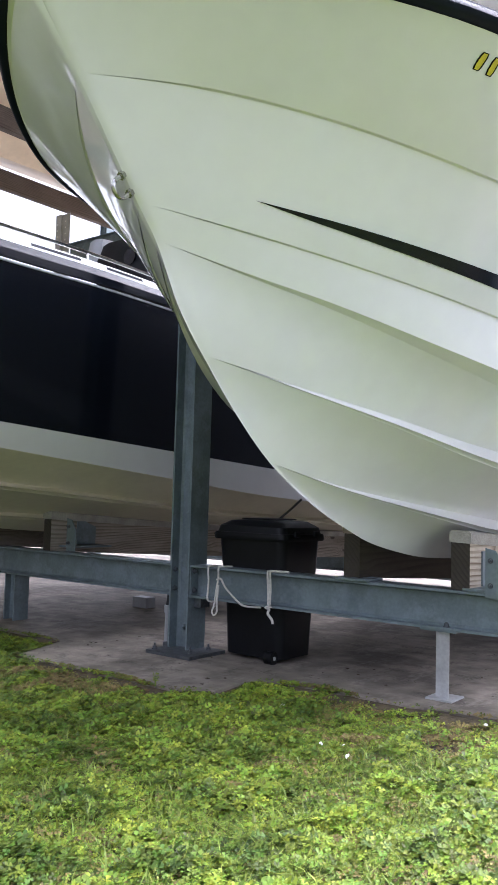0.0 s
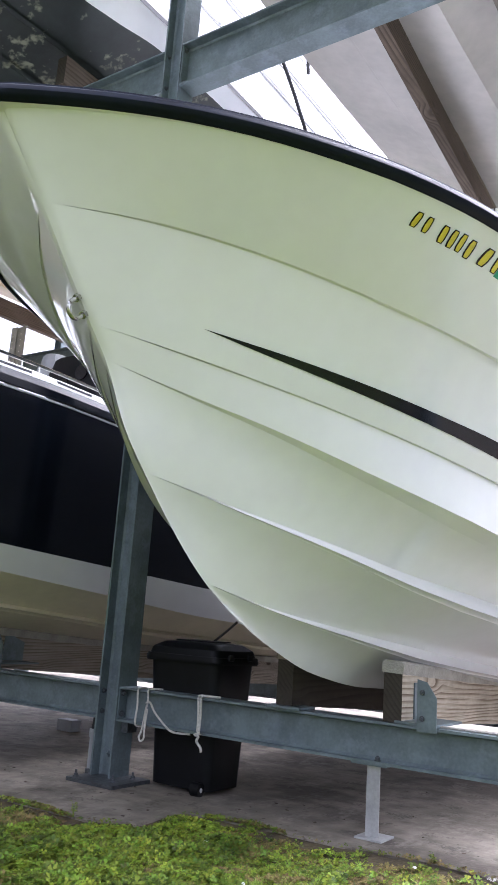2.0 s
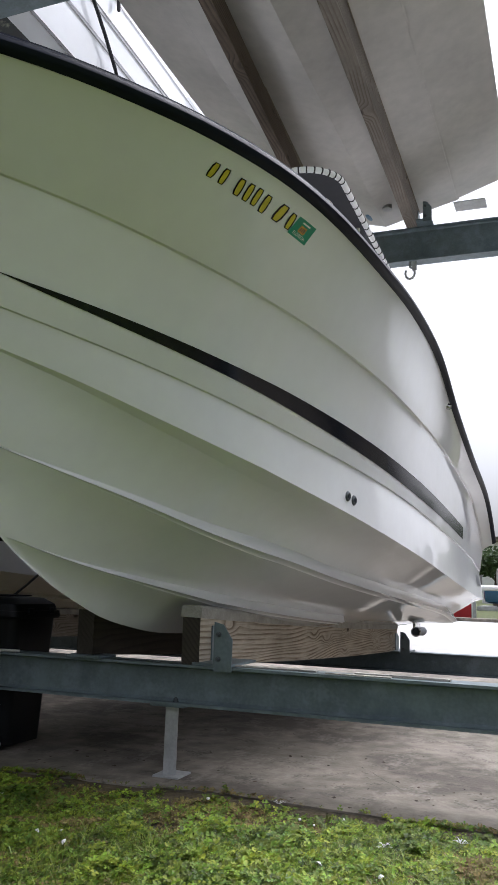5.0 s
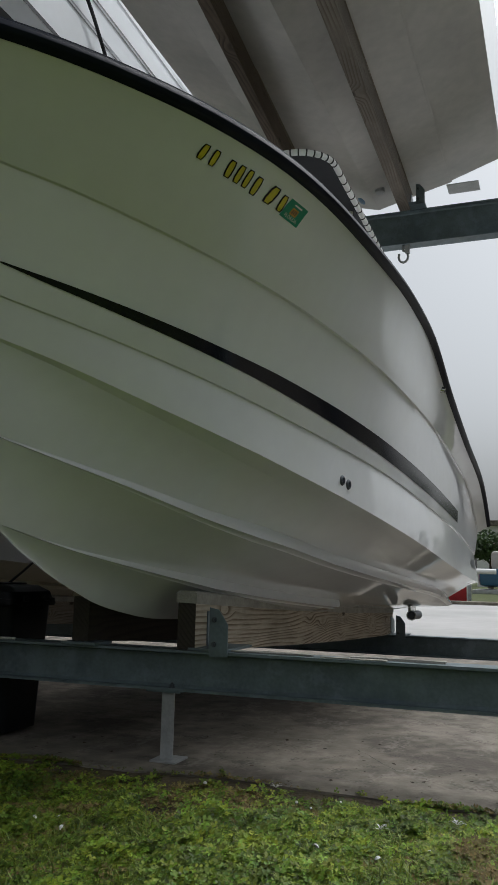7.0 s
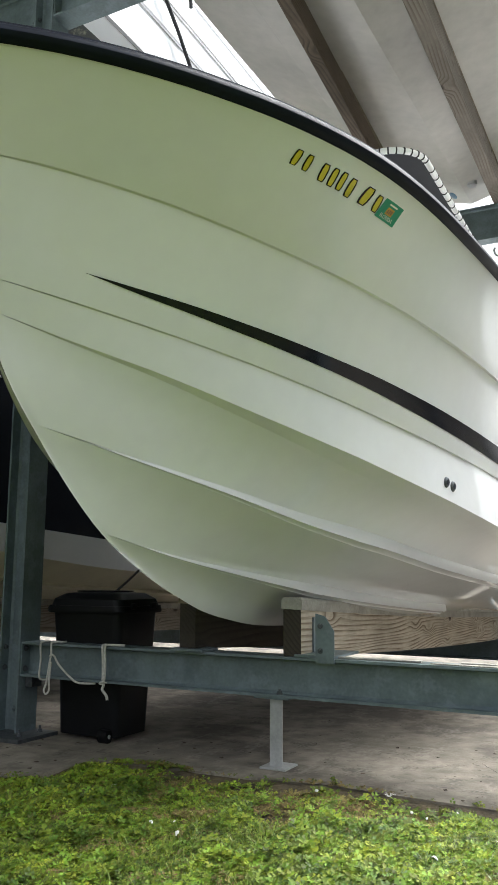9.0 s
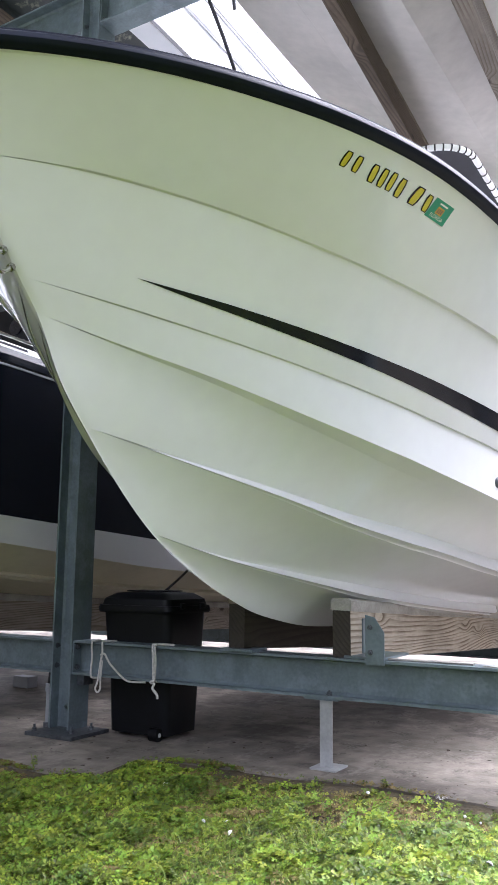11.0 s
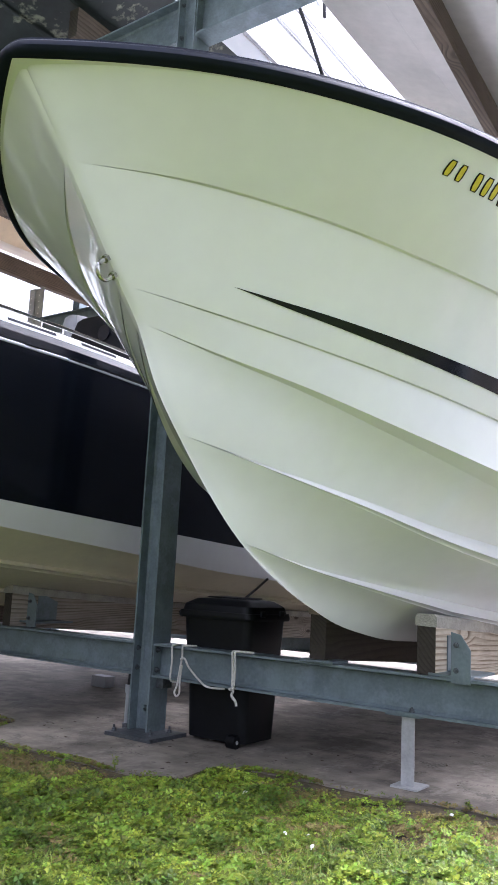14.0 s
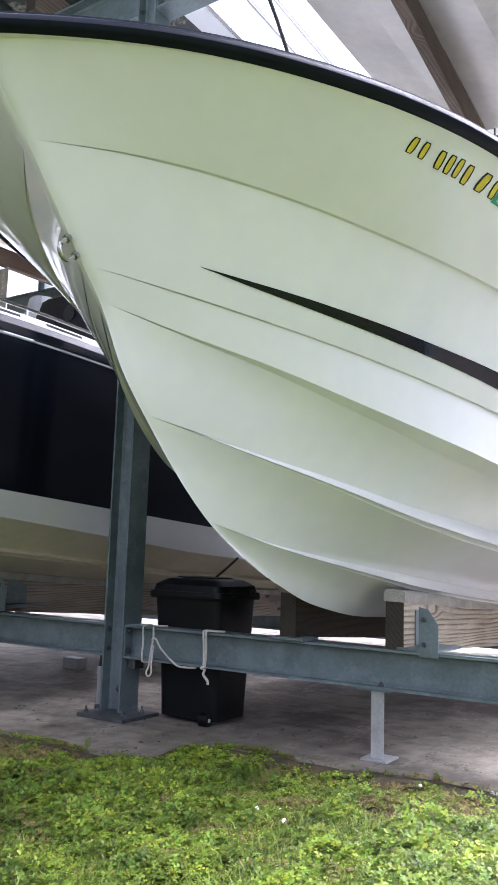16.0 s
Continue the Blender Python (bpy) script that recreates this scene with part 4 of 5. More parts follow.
B_K = Line(2.4, 0.0, 1.0, [(2.4, 5.1), (4, 4.72), (9.2, 4.84)], BEND)
black = thing("worn_boat", "motor boat with peeling black bottom paint and white topside", "boat")
part("topside", both_sides(hull_skin([B_S, B_B], [0, 0], [0, 0], [0.0], None), BX), GEL, black, "white topside", smooth=30)
part("lower_topside", both_sides(hull_skin([B_B, B_C], [0, 0], [0, 0], [0.0], None), BX), GEL, black, "white band above the chine", smooth=30)
part("bottom", both_sides(hull_skin([B_C, B_M, B_N, B_K], [0.0, 0.035, 0.035, 0], [0, 0.01, 0.01, 0], [0.0, 0.0, 0], None), BX), PEEL, black, "black bottom paint peeling to pale green", smooth=24)
bm = bmesh.new()
loft(bm, [[Vector((BX, 0, 0)) + B_B.at_y(y) + Vector((0.004, 0, d)) for y in [3.0 + 0.25 * k for k in range(25)]] for d in (0.0, 0.042)])
part("stripe", bm, CANVAS, black, "thin black stripe")
for dz, m in ((0.39, SEAM), (0.425, PVC), (0.65, SEAM), (0.69, SEAM), (0.93, PVC)):
    bm = bmesh.new()
    loft(bm, [[Vector((BX, 0, 0)) + B_B.at_y(y).lerp(B_S.at_y(y), dz + d) + Vector((0.006, 0, 0)) for y in [3.0 + 0.25 * k for k in range(25)]] for d in (0.0, 0.018)])
    part("moulding", bm, m, black, "thin grey moulding line")
CX6, CEND = -6.68, 9.2
C_S = Line(0.6, 1.28, 6.0, [(0.6, 6.5), (3, 6.3), (9.2, 6.0)], CEND)
C_C = Line(1.6, 1.18, 6.0, [(1.6, 5.6), (3.85, 5.2), (9.2, 5.2)], CEND)
C_K = Line(2.4, 0.0, 1.0, [(2.4, 5.1), (4, 4.74), (9.2, 4.8)], CEND)
cream = thing("cream_boat", "cream-bottomed motor boat on the upper bunks", "boat")
part("topside", both_sides(hull_skin([C_S, C_C], [0, 0], [0, 0], [0.0], None), CX6), GEL, cream, "white topside", smooth=30)
part("bottom", both_sides(hull_skin([C_C, C_K], [0.0, 0], [0, 0], [0.0], None), CX6), CREAM, cream, "cream hull bottom", smooth=24)


def closed(lines, cx, parent):
    """A flat deck a little under the sheer, and the transom."""
    us = [i / 40 for i in range(41)]
    bm = bmesh.new()
    loft(bm, [[Vector((cx + s * 0.97 * p.x, p.y, p.z - 0.03)) for p in map(lines[0].at, us)] for s in (1, -1)])
    part("deck", bm, GEL, parent)
    bm = bmesh.new()
    ring = [l.at(1.0) for l in lines]
    bm.faces.new([bm.verts.new((cx + p.x, p.y, p.z)) for p in ring] + [bm.verts.new((cx - p.x, p.y, p.z)) for p in ring[-2::-1]])
    part("transom", bm, GEL, parent)


closed([C_S, C_C, C_K], CX6, cream)
closed([B_S, B_B, B_C, B_M, B_N, B_K], BX, black)
us = [i / 40 for i in range(41)]
bm = bmesh.new()
loft(bm, [[Vector((UX + s * 0.97 * p.x, p.y, p.z - 0.03)) for p in map(U_S.at, us)] for s in (1, -1)])
part("deck", bm, GEL, upper)
# ropes hanging beside the worn boat
for pts in ([(-2.4, 6.0, 6.16), (-2.405, 6.22, 5.94), (-2.41, 6.45, 5.75), (-2.42, 6.66, 5.56), (-2.43, 6.8, 5.42)], [(-2.4, 6.6, 6.5), (-2.4, 6.61, 6.3), (-2.4, 6.63, 6.13)]):
    rp = thing("hanging_rope", "thin black rope hanging beside a hull", "rope", group="hanging ropes")
    part("rope", tube(bmesh.new(), pts, 0.017, 8), BLACKR, rp, smooth=40)
hook = thing("hanging_hook", "galvanised hook hanging under the rear beam", "hook")
bm = bmesh.new()
hx, hz = -0.12, 4.33
tube(bm, [(hx, 9.05, hz), (hx, 9.05, hz - 0.06)] + [(hx + 0.05 * math.sin(a), 9.05, hz - 0.12 + 0.065 * math.cos(a)) for a in [math.pi * 2 * k / 12 for k in range(11)]], 0.013, 8)
part("hook", bm, ZINC, hook, smooth=40)
part("shackle", boxed(hx + 0.02, 9.02, hz - 0.09, hx + 0.07, 9.07, hz, bev=0.006), ZINC, hook)

# ---- wheeled bin ----
bin_ = thing("wheeled_bin", "black plastic wheeled rubbish bin with a hinged lid", "bin")


def tapered(x0, x1, y0, y1, z0, X0, X1, Y0, Y1, z1, n=8, r=0.05):
    """A rounded-rectangle shell from a lower to an upper outline."""
    rows = []
    for i in range(n + 1):
        s = i / n
        a, b, c, d = x0 + (X0 - x0) * s, x1 + (X1 - x1) * s, y0 + (Y0 - y0) * s, y1 + (Y1 - y1) * s
        z = z0 + (z1 - z0) * s
        row = []
        for cx, cy, a0 in ((b - r, c + r, -90), (b - r, d - r, 0), (a + r, d - r, 90), (a + r, c + r, 180)):
            for k in range(5):
                t = radians(a0 + 90 * k / 4)
                row.append(Vector((cx + r * math.cos(t), cy + r * math.sin(t), z)))
        rows.append(row + row[:1])
    return rows


def shell(*rings):
    bm = bmesh.new()
    rows = [r for ring in rings for r in ring]
    loft(bm, rows)
    bm.faces.new([bm.verts.new(p) for p in rows[0][:-1]])
    bm.faces.new([bm.verts.new(p) for p in rows[-1][:-1]])
    bmesh.ops.remove_doubles(bm, verts=bm.verts, dist=1e-5)
    bmesh.ops.recalc_face_normals(bm, faces=bm.faces)
    return bm


part("body", shell(tapered(-1.765, -1.405, 4.475, 4.83, 0.025, -1.775, -1.397, 4.462, 4.845, 0.30), tapered(-1.775, -1.397, 4.462, 4.845, 0.30, -1.785, -1.392, 4.452, 4.855, 0.47),
                   tapered(-1.795, -1.387, 4.447, 4.865, 0.475, -1.815, -1.385, 4.445, 4.885, 0.665)), PLAST, bin_, smooth=35)
part("rim", shell(tapered(-1.835, -1.365, 4.42, 4.905, 0.66, -1.84, -1.36, 4.415, 4.91, 0.672, 2), tapered(-1.84, -1.36, 4.415, 4.91, 0.672, -1.835, -1.365, 4.42, 4.905, 0.70, 2)), PLAST, bin_, smooth=35)
lid = part("lid", shell(tapered(-1.825, -1.375, 4.43, 4.895, 0.70, -1.815, -1.385, 4.44, 4.885, 0.735, 2), tapered(-1.815, -1.385, 4.44, 4.885, 0.735, -1.77, -1.43, 4.49, 4.84, 0.765, 4),
                        tapered(-1.77, -1.43, 4.49, 4.84, 0.765, -1.70, -1.50, 4.56, 4.77, 0.772, 2)), PLAST, bin_, smooth=35)
part("lid_panel", boxed(-1.72, 4.55, 0.772, -1.50, 4.8, 0.779, bev=0.006), PLAST, lid)
for y0 in (4.52, 4.74):
    part("hinge", boxed(-1.366, y0, 0.685, -1.352, y0 + 0.05, 0.715, bev=0.005), PLAST, bin_)
part("handle", boxed(-1.875, 4.5, 0.672, -1.835, 4.82, 0.69, bev=0.007), PLAST, bin_)
for wx, wy in ((-1.455, 4.452), (-1.74, 4.80)):
    w = part("wheel", cyl(bmesh.new(), (wx - 0.025, wy, 0.036), (wx + 0.025, wy, 0.036), 0.035, 20), PLAST, bin_, smooth=30)
    part("hub", cyl(bmesh.new(), (wx + 0.025, wy, 0.036), (wx + 0.029, wy, 0.036), 0.011, 12), ZINC, w)

bin_.location, bin_.scale = (0.1565, 0.641, -0.004), (1.10, 0.85, 1.012)

# ---- ropes on the beam ----
FY = 4.307


def rope(pts, r=0.0055, n=6, label="white braided rope tied round the steel beam"):
    e = thing("rope", label, "rope", group="ropes on the beam")
    fine = []
    P = [Vector(p) for p in pts]
    for i in range(len(P) - 1):
        a, b, c, d = P[max(i - 1, 0)], P[i], P[i + 1], P[min(i + 2, len(P) - 1)]
        for k in range(n):
            t = k / n
            fine.append(0.5 * (2 * b + (c - a) * t + (2 * a - 5 * b + 4 * c - d) * t * t + (3 * b - a - 3 * c + d) * t**3))
    fine.append(P[-1])
    part("strand", tube(bmesh.new(), fine, r, 8), ROPE, e, smooth=50)
    return e


rope([(-1.79, 4.36, 0.511), (-1.79, FY + 0.005, 0.511), (-1.80, FY - 0.006, 0.50), (-1.80, FY, 0.42), (-1.805, FY, 0.33), (-1.80, FY + 0.02, 0.312), (-1.78, 4.36, 0.312)])
rope([(-1.69, 4.38, 0.511), (-1.72, FY + 0.005, 0.512), (-1.725, FY - 0.006, 0.505), (-1.725, FY - 0.004, 0.45), (-1.735, FY - 0.004, 0.40), (-1.75, FY - 0.004, 0.30), (-1.765, FY - 0.005, 0.262), (-1.75, FY - 0.005, 0.242), (-1.73, FY - 0.005, 0.262), (-1.73, FY - 0.006, 0.32), (-1.72, FY - 0.008, 0.41)])
rope([(-1.73, FY - 0.01, 0.44), (-1.70, FY - 0.012, 0.445), (-1.67, FY - 0.006, 0.40), (-1.60, FY - 0.004, 0.345), (-1.55, FY + 0.01, 0.312), (-1.45, FY + 0.03, 0.312)])
rope([(-1.30, 4.35, 0.511), (-1.36, 4.33, 0.512), (-1.378, FY, 0.512), (-1.382, FY - 0.006, 0.50), (-1.378, FY - 0.003, 0.42), (-1.375, FY - 0.004, 0.335)], 0.007)
rope([(-1.285, 4.36, 0.511), (-1.345, 4.33, 0.512), (-1.362, FY, 0.512), (-1.366, FY - 0.006, 0.50), (-1.363, FY - 0.003, 0.42), (-1.366, FY - 0.004, 0.335)], 0.006)
rope([(-1.375, FY - 0.005, 0.34), (-1.36, FY - 0.014, 0.33), (-1.385, FY - 0.014, 0.322), (-1.365, FY - 0.008, 0.315), (-1.375, FY - 0.006, 0.29), (-1.35, FY - 0.004, 0.262), (-1.345, FY - 0.002, 0.24)], 0.007)
rope([(-1.37, FY, 0.325), (-1.32, FY + 0.05, 0.318), (-1.27, 4.42, 0.312), (-1.30, 4.47, 0.312)], 0.004, label="thin cord running from the beam to the bin")
rod = thing("stick", "thin dark stick standing on the bin lid", "stick")
part("rod", tube(bmesh.new(), [(-1.62, 4.72, 0.778), (-1.55, 4.74, 0.84), (-1.49, 4.76, 0.90)], 0.007, 8), BLACKR, rod)
pad_ = thing("concrete_block", "small grey concrete block standing on the slab", "block")
part("block", boxed(-3.60, 5.46, 0.0005, -3.44, 5.56, 0.085, bev=0.006), PVC, pad_)
# flat offcuts lying on the beam
for x0, x1, y0, y1, h in ((0.33, 0.62, 4.33, 4.36, 0.006), (0.45, 0.86, 4.37, 4.41, 0.01), (-0.12, 0.28, 4.37, 4.40, 0.008)):
    of = thing("offcut", "thin weathered wood strip lying on the beam", "offcut", group="offcuts")
    bm = boxed(x0, y0, LOW + 0.0005, x1, y1, LOW + h, bev=0.001)
    bmesh.ops.subdivide_edges(bm, edges=bm.edges[:], cuts=3)
    for v in bm.verts:
        if v.co.z > LOW + 0.002:
            v.co += Vector((0, 0.006 * noise.noise(v.co * 20), 0.003 * noise.noise(v.co * 30)))
    part("strip", bm, CARPET, of)

# ---- the yard behind ----
kerb = part("kerb", boxed(-60, 27.5, -0.05, 60, 28.0, 0.1, bev=0.03), CONC)
tagged(kerb, "low concrete kerb along the far side of the yard", "kerb", kind="structure")
box_ = thing("red_container", "small red steel container with a white end post", "container")
part("body", boxed(-2.9, 30, -0.05, -1.75, 31.5, 1.25, bev=0.02), REDP, box_)
part("end_post", boxed(-1.74, 29.98, -0.05, -1.66, 30.1, 1.3), WHITEP, box_)
tr = thing("trailer_boat", "dark boat on a steel trailer in the far yard", "boat")
part("hull", boxed(-1.3, 29.5, 0.55, 1.6, 31.3, 1.15, bev=0.2), BLUEP, tr, smooth=50)
part("cabin", boxed(-0.9, 29.8, 1.1, 0.2, 31.0, 1.75, bev=0.15), HULLW, tr, smooth=50)
part("trailer", boxed(-1.5, 29.4, 0.3, 1.8, 31.4, 0.45, bev=0.03), ZINC, tr)
for x in (-0.2, 0.6):
    part("wheel", cyl(bmesh.new(), (x, 29.3, 0.25), (x, 29.5, 0.25), 0.3, 20), RUBBER, tr, smooth=40)
part("post", boxed(-1.62, 29.3, -0.05, -1.52, 29.4, 1.3), ZINC, tr)
part("roller", cyl(bmesh.new(), (-1.55, 29.0, 1.05), (-0.7, 29.2, 1.05), 0.09, 12), WHITEP, tr, smooth=40)
hs = thing("far_house", "pale far building beyond the trees", "house")
part("wall", boxed(-6, 80, -0.05, 8, 90, 5.6), WHITEP, hs)
part("roof", boxed(-6.4, 79.6, 5.6, 8.4, 90.4, 6.1, bev=0.05), CONC, hs)


def leaf_mesh(centre, size, count, leaf, seed):
    """A crown of many small leaves gathered in uneven clumps."""
    rng = np.random.default_rng(seed)
    lobes = rng.normal(0, 0.42, (14, 3)) * size
    which = rng.integers(0, 14, count)
    d = rng.normal(0, 1, (count, 3))
    d /= np.linalg.norm(d, axis=1)[:, None]
    c = np.array(centre) + lobes[which] + d * (rng.uniform(0.5, 1, count) ** 0.6)[:, None] * np.array(size) * 0.36
    a = rng.normal(0, 1, (count, 3))
    a /= np.linalg.norm(a, axis=1)[:, None]
    b = np.cross(a, rng.normal(0, 1, (count, 3)))
    b /= np.linalg.norm(b, axis=1)[:, None]
    s = leaf * rng.uniform(0.6, 1.3, count)[:, None]
    v = np.stack([c - a * s, c + b * s * 0.6, c + a * s, c - b * s * 0.6], 1).reshape(-1, 3)
    me = bpy.data.meshes.new("crown")
    me.from_pydata(v.tolist(), [], np.arange(count * 4).reshape(-1, 4).tolist())
    me.materials.append(TREE)
    return me


for i, (tx, ty, th) in enumerate(((-7, 52, 4.6), (-2.5, 50, 4.0), (1.5, 51, 4.8), (6, 55, 5.5), (12, 52, 5), (-13, 55, 5), (-20, 54, 6))):
    t = thing("tree", "leafy green tree at the far edge of the yard", "tree", (tx, ty, -0.05), group="far trees")
    bm = bmesh.new()
    cyl(bm, (0, 0, 0), (0.1, 0, th * 0.5), 0.18, 10, 0.1)
    for k in range(4):
        a = k * 1.7
        cyl(bm, (0.08, 0, th * 0.4), (math.cos(a) * 0.9, math.sin(a) * 0.9, th * 0.7), 0.07, 6, 0.03)
    part("trunk", bm, BARK, t)
    cr = new("crown", leaf_mesh((0, 0, th * 0.66), (th * 0.5, th * 0.5, th * 0.34), 2600, 0.16, i))
    cr.parent = t

# ---- lawn ----
EX = np.array([p[0] for p in SLAB_EDGE])
EY = np.array([p[1] for p in SLAB_EDGE])


def patchy(x, y, f, seed):
    """Smooth noise between about -1 and 1."""
    r = np.random.default_rng(seed)
    out = 0
    for k in range(7):
        a = r.uniform(0, 6.28)
        g = f * r.uniform(0.6, 1.6)
        out = out + np.sin(g * (x * math.cos(a) + y * math.sin(a)) + r.uniform(0, 6.28))
    return out / 3.0


def spots(n, seed, bare=0.0, edge=False):
    """Places on the lawn; fewer in the bare patches by the slab. Most lie between the walker and the slab."""
    r = np.random.default_rng(seed)
    near = r.uniform(0, 1, n) < 0.93
    x = np.where(near, r.uniform(-3.4, 1.9, n) + 0.3 * r.normal(0, 1, n), r.uniform(-7, 6, n))
    y = np.where(near, 4.3 - 2.5 * r.beta(1, 1.25, n) - 0.15 * np.abs(r.normal(0, 1, n)), r.uniform(-4.0, 4.3, n))
    gap = np.interp(x, EX, EY) - y
    thin = np.clip(1.3 - gap * (1.5 - 0.45 * np.tanh(2 * (x - 0.2))), 0, 1) * (0.6 + 0.4 * np.tanh(2 * (x + 0.7)))
    ok = (gap > 0.015 - 0.03 * np.clip(patchy(x, y, 9.0, 3), 0, 2)) & (r.uniform(0, 1, n) > bare * np.clip(1.5 * (thin + (0.5 + 0.25 * np.tanh(3 * x)) * patchy(x, y, 4.0, 5) + 0.3 * patchy(x, y, 13.0, 8)) - 0.3, 0, 1))
    if edge:
        ok &= r.uniform(0, 1, n) < np.clip(1.25 - gap * 1.1, 0.3, 1)
    return x[ok], y[ok], gap[ok], r


def lawn_object(name, verts, faces, material, label, category):
    me = bpy.data.meshes.new(name)
    me.from_pydata(verts.tolist(), [], faces.tolist())
    me.materials.append(material)
    return tagged(new(name, me), label, category, kind="stuff")


GZ = -0.03


def clover(n, seed, size, bare, name, material, label, low=0.006, high=0.05, edge=False):
    """Three heart-shaped leaflets on every stalk."""
    x, y, gap, r = spots(n, seed, bare, edge)
    m = len(x)
    lush = np.clip(0.5 + 0.5 * (0.7 * patchy(x, y, 5.0, seed + 3) + 0.8 * patchy(x, y, 15.0, seed + 4) + 0.45 * patchy(x, y, 34.0, seed + 5)), 0, 1)
    z = GZ + (low + (high - low) * r.uniform(0.2, 1, m) * (0.2 + 1.1 * lush)) * np.clip(0.45 + gap * 1.5, 0.35, 1)
    z = np.where(gap < 0.02, np.maximum(z, 0.003 + 0.012 * r.uniform(0, 1, m)), z)
    a0 = r.uniform(0, 6.28, m)
    rad = size * r.uniform(0.55, 1.25, m) * (0.6 + 0.75 * lush)
    tx, ty = r.normal(0, 0.34, m), r.normal(0, 0.34, m) + 0.22
    V = np.zeros((m, 10, 3))
    V[:, 0] = np.stack([x, y, z], 1)
    for k in range(3):
        a = a0 + k * 2.094
        d = np.stack([np.cos(a), np.sin(a)], 1)
        p = np.stack([-np.sin(a), np.cos(a)], 1)
        for j, (f, w, dz) in enumerate(((0.72, 0.5, 0.10), (1.0, 0.0, 0.02), (0.72, -0.5, 0.10))):
            q = d * f + p * w
            V[:, 1 + 3 * k + j, 0] = x + rad * q[:, 0]
            V[:, 1 + 3 * k + j, 1] = y + rad * q[:, 1]
            V[:, 1 + 3 * k + j, 2] = z + rad * (dz + tx * q[:, 0] + ty * q[:, 1])
    base = (np.arange(m) * 10)[:, None]
    F = np.concatenate([np.concatenate([base, base + 1 + 3 * k, base + 2 + 3 * k, base + 3 + 3 * k], 1) for k in range(3)])
    return lawn_object(name, V.reshape(-1, 3), F, material, label, "clover")


def blades(n, seed, bare, name, material, label, h0, h1, w, near):
    x, y, gap, r = spots(n, seed, bare)
    keep = r.uniform(0, 1, len(x)) < np.clip(0.25 + 0.5 * patchy(x, y, 3.0, seed + 1) + near * np.clip(gap - 0.8, 0, 1), 0.06, 1)
    x, y, gap = x[keep], y[keep], gap[keep]
    m = len(x)
    h = r.uniform(h0, h1, m) * np.clip(0.4 + gap * 0.9, 0.4, 1.1)
    a = r.uniform(0, 6.28, m)
    lean = r.uniform(0.35, 1.5, m)
    wd = w * r.uniform(0.6, 1.3, m)
    dx, dy = np.cos(a), np.sin(a)
    V = np.zeros((m, 5, 3))
    for j, (s, ww) in enumerate(((0, -1), (0, 1), (0.55, 0.8), (0.55, -0.8), (1, 0))):
        V[:, j, 0] = x + dx * h * lean * s * s - dy * wd * ww
        V[:, j, 1] = y + dy * h * lean * s * s + dx * wd * ww
        V[:, j, 2] = GZ + h * s * (1 - 0.33 * lean * s)
    base = (np.arange(m) * 5)[:, None]
    F = np.concatenate([base + np.array([[0, 1, 2, 3]]), base + np.array([[3, 2, 4, 4]])])
    faces = [tuple(f) if f[2] != f[3] else tuple(f[:3]) for f in F.tolist()]
    me = bpy.data.meshes.new(name)
    me.from_pydata(V.reshape(-1, 3).tolist(), [], faces)
    me.materials.append(material)
    return tagged(new(name, me), label, "grass", kind="stuff")


clover(310000, 11, 0.0112, 0.9, "clover_patch", CLOVER, "bright green clover covering the lawn")
clover(140000, 12, 0.0082, 0.0, "weed_patch", DRY, "low dry reddish weeds near the slab", 0.004, 0.028, True)
blades(42000, 13, 0.6, "grass_patch", BLADE, "thin green grass blades among the clover", 0.03, 0.075, 0.0024, 0.3)
# dead leaves and crumbs of earth scattered on the slab
r = np.random.default_rng(21)
m = 150
lx = r.uniform(-2.6, 1.8, m)
ly = np.interp(lx, EX, EY) + 0.03 + 1.5 * r.beta(1, 2.2, m)
la, ls = r.uniform(0, 6.28, m), r.uniform(0.003, 0.011, m)
V = np.zeros((m, 6, 3))
for j in range(6):
    a = la + j * 1.047
    k = ls * r.uniform(0.5, 1.2, m) * (1.0 if j % 3 else 1.5)
    V[:, j] = np.stack([lx + k * np.cos(a), ly + k * np.sin(a), 0.003 + 0.5 * ls * r.uniform(0, 1, m)], 1)
lawn_object("leaf_litter", V.reshape(-1, 3), np.arange(m * 6).reshape(-1, 6), LITTER, "dead leaves and earth crumbs on the slab", "litter")
# pale shell bits lying in the clover
BITS = [(-1.214, 3.186, 1.5), (-0.859, 3.732, 1.4), (-0.437, 3.388, 1.2), (-0.364, 3.423, 0.7), (-0.289, 3.318, 1.3), (-0.085, 4.067, 1.1), (0.35, 3.95, 0.8), (0.556, 3.503, 1.4), (0.759, 3.469, 1.3), (0.5, 4.02, 0.8), (1.2, 3.7, 0.9), (0.42, 3.9, 0.7), (0.9, 3.6, 0.8), (0.62, 3.2, 0.8)]
for i, (bx, by, size) in enumerate(BITS):
    bm = bmesh.new()
    bmesh.ops.create_icosphere(bm, subdivisions=2, radius=1)
    for v in bm.verts:
        k = 0.0085 * size * (1 + 0.6 * noise.noise(v.co * 1.4 + Vector((i * 7, 0, 0))))
        hollow = 0.5 * (v.co.x**2 + v.co.y**2)
        v.co = Vector((v.co.x * k, v.co.y * k * 0.75, (v.co.z * 0.22 - hollow) * k))
    b = thing("shell_fragment", "small pale broken shell lying in the clover", "shell", (bx, by, 0.008), group="shell fragments")
    b.rotation_euler = (0.5 + 0.3 * math.sin(i * 2.1), 0.4 * math.sin(i * 5.0), i * 1.3)
    part("shell", bm, WHITEP, b, smooth=50)


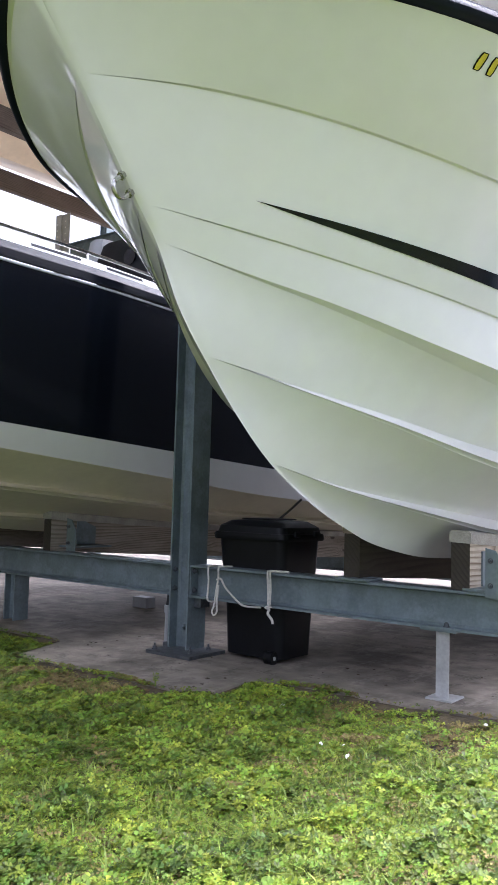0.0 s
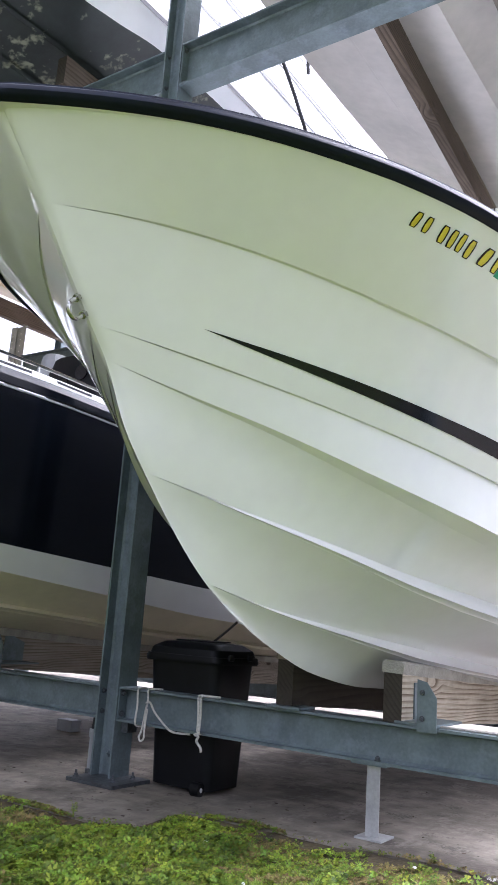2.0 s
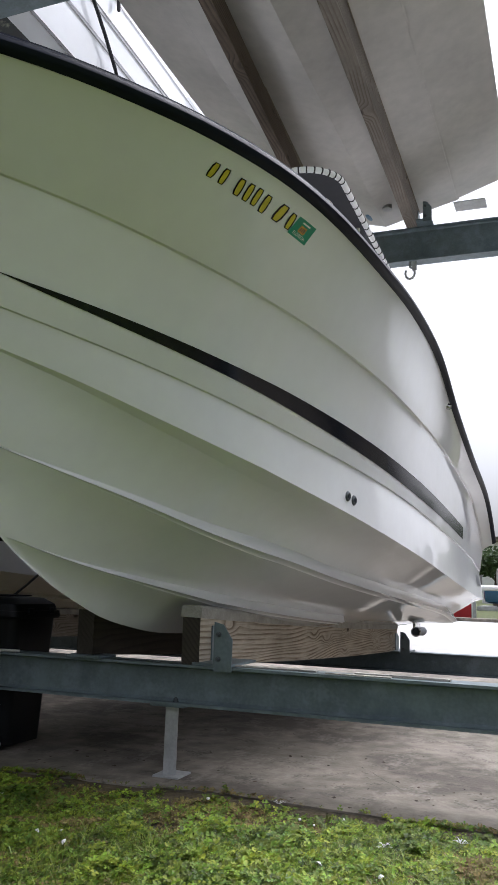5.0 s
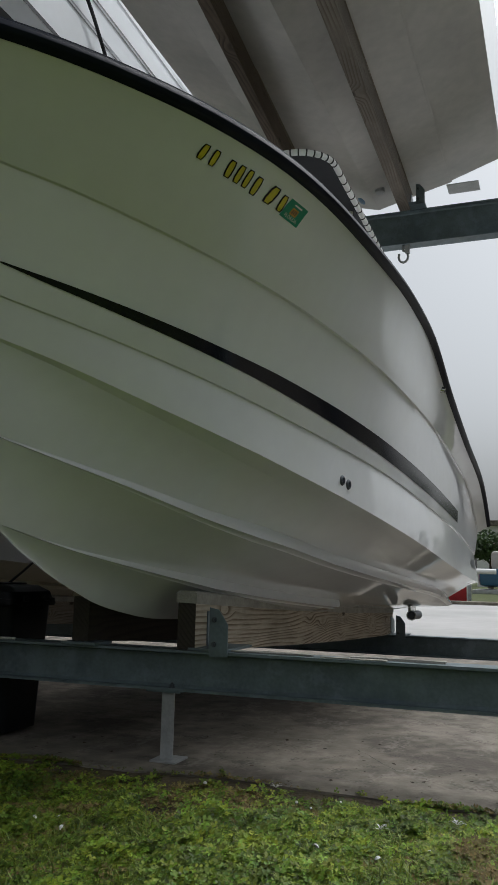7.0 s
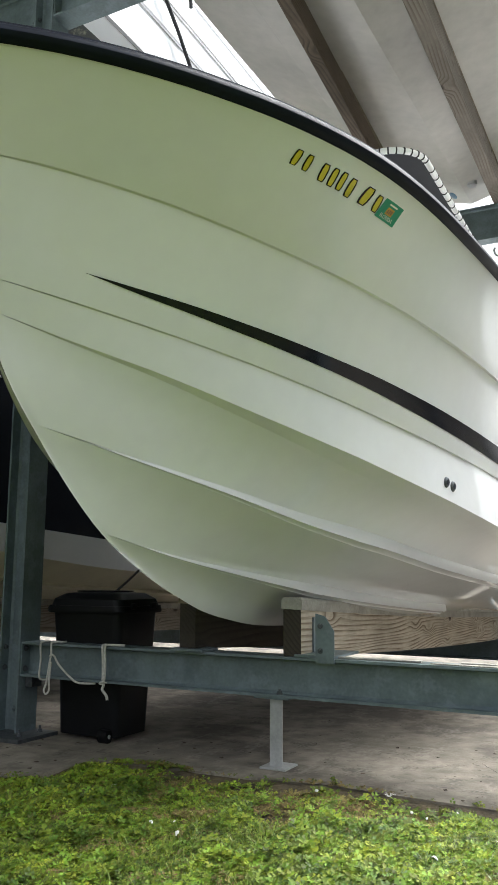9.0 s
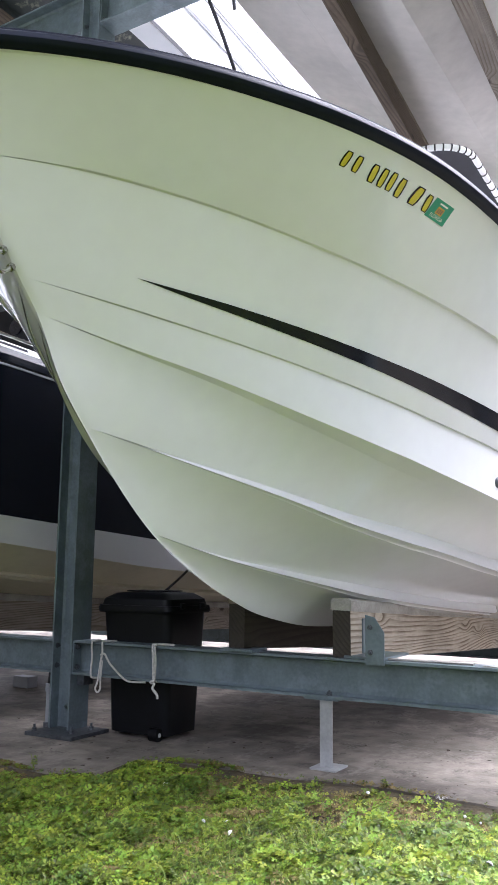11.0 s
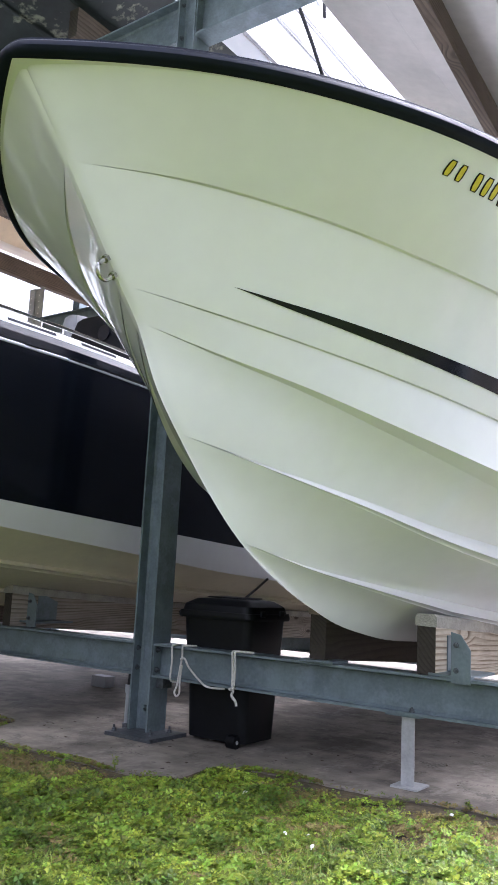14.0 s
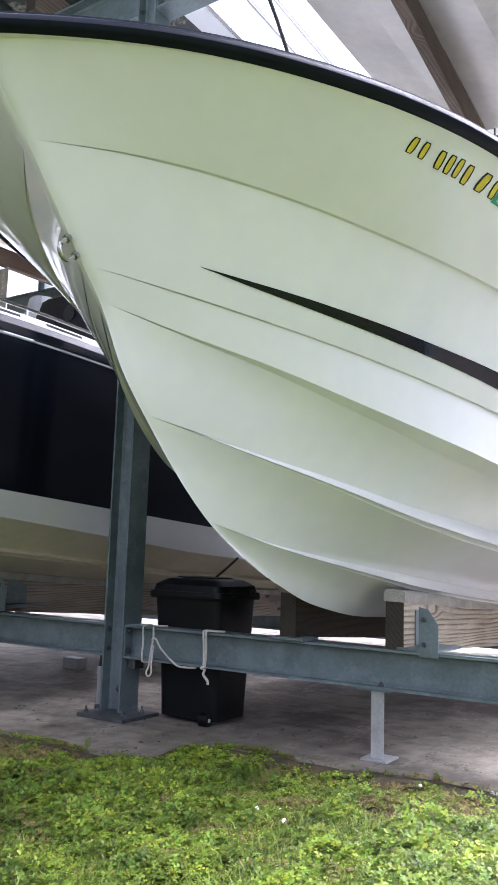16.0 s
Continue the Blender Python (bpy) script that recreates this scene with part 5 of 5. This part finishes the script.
def bent_leaf(bm, root, way, length, width, rise):
    """A narrow leaf or vane from root along way, arching up by rise and down again."""
    side = Vector((-way.y, way.x, 0)).normalized() * width
    rows = []
    for k in range(5):
        f = k / 4
        c = root + way * length * f + Vector((0, 0, rise * math.sin(f * 2.4)))
        w = side * math.sin(math.pi * (0.12 + 0.86 * f))
        rows.append([c - w, c + Vector((0, 0, width * 0.25)), c + w])
    loft(bm, rows)


# white downy feathers caught on the lawn
for i, (bx, by) in enumerate(((0.714, 3.745), (0.211, 4.11), (0.95, 3.912))):
    rnd = random.Random(60 + i)
    f = thing("feather", "small white downy feather caught on the lawn", "feather", (bx, by, 0.004), group="feathers")
    for name, n in (("vane", 9), ("down", 5)):
        bm = bmesh.new()
        for k in range(n):
            a = rnd.uniform(-0.5, 2.0) + (2.6 if name == "down" else 0)
            bent_leaf(bm, Vector((rnd.uniform(-0.004, 0.004), 0, 0.004)), Vector((math.cos(a), math.sin(a), 0)), rnd.uniform(0.014, 0.032), 0.0016, rnd.uniform(0.004, 0.018))
        part(name, bm, WHITEP, f, smooth=40)

# weeds sprouting from the slab's edge
for i, (bx, by, h) in enumerate(((-1.53, 3.63, 0.075), (-0.06, 4.21, 0.05), (-2.3, 3.6, 0.035), (0.55, 4.17, 0.03))):
    rnd = random.Random(80 + i)
    w = thing("weed_sprig", "small leafy green weed sprouting at the slab edge", "weed", (bx, by, -0.012), group="weed sprigs")
    for k in range(4):
        a = rnd.uniform(0, 6.28)
        lean = Vector((math.cos(a), math.sin(a), 0)) * h * rnd.uniform(0.1, 0.6)
        tip = lean + Vector((0, 0, h * rnd.uniform(0.6, 1.0)))
        stem = part("stem", tube(bmesh.new(), [Vector((0, 0, 0)), lean * 0.3 + Vector((0, 0, tip.z * 0.6)), tip], 0.0011, 5), BLADE, w, smooth=40)
        bm = bmesh.new()
        for j in range(7):
            b = rnd.uniform(0, 6.28)
            q = Vector((0, 0, 0)).lerp(tip, rnd.uniform(0.45, 1.0))
            bent_leaf(bm, q, Vector((math.cos(b), math.sin(b), 0)), rnd.uniform(0.010, 0.018), 0.0045, rnd.uniform(-0.002, 0.006))
        part("leaf_spray", bm, CLOVER, stem, smooth=40)
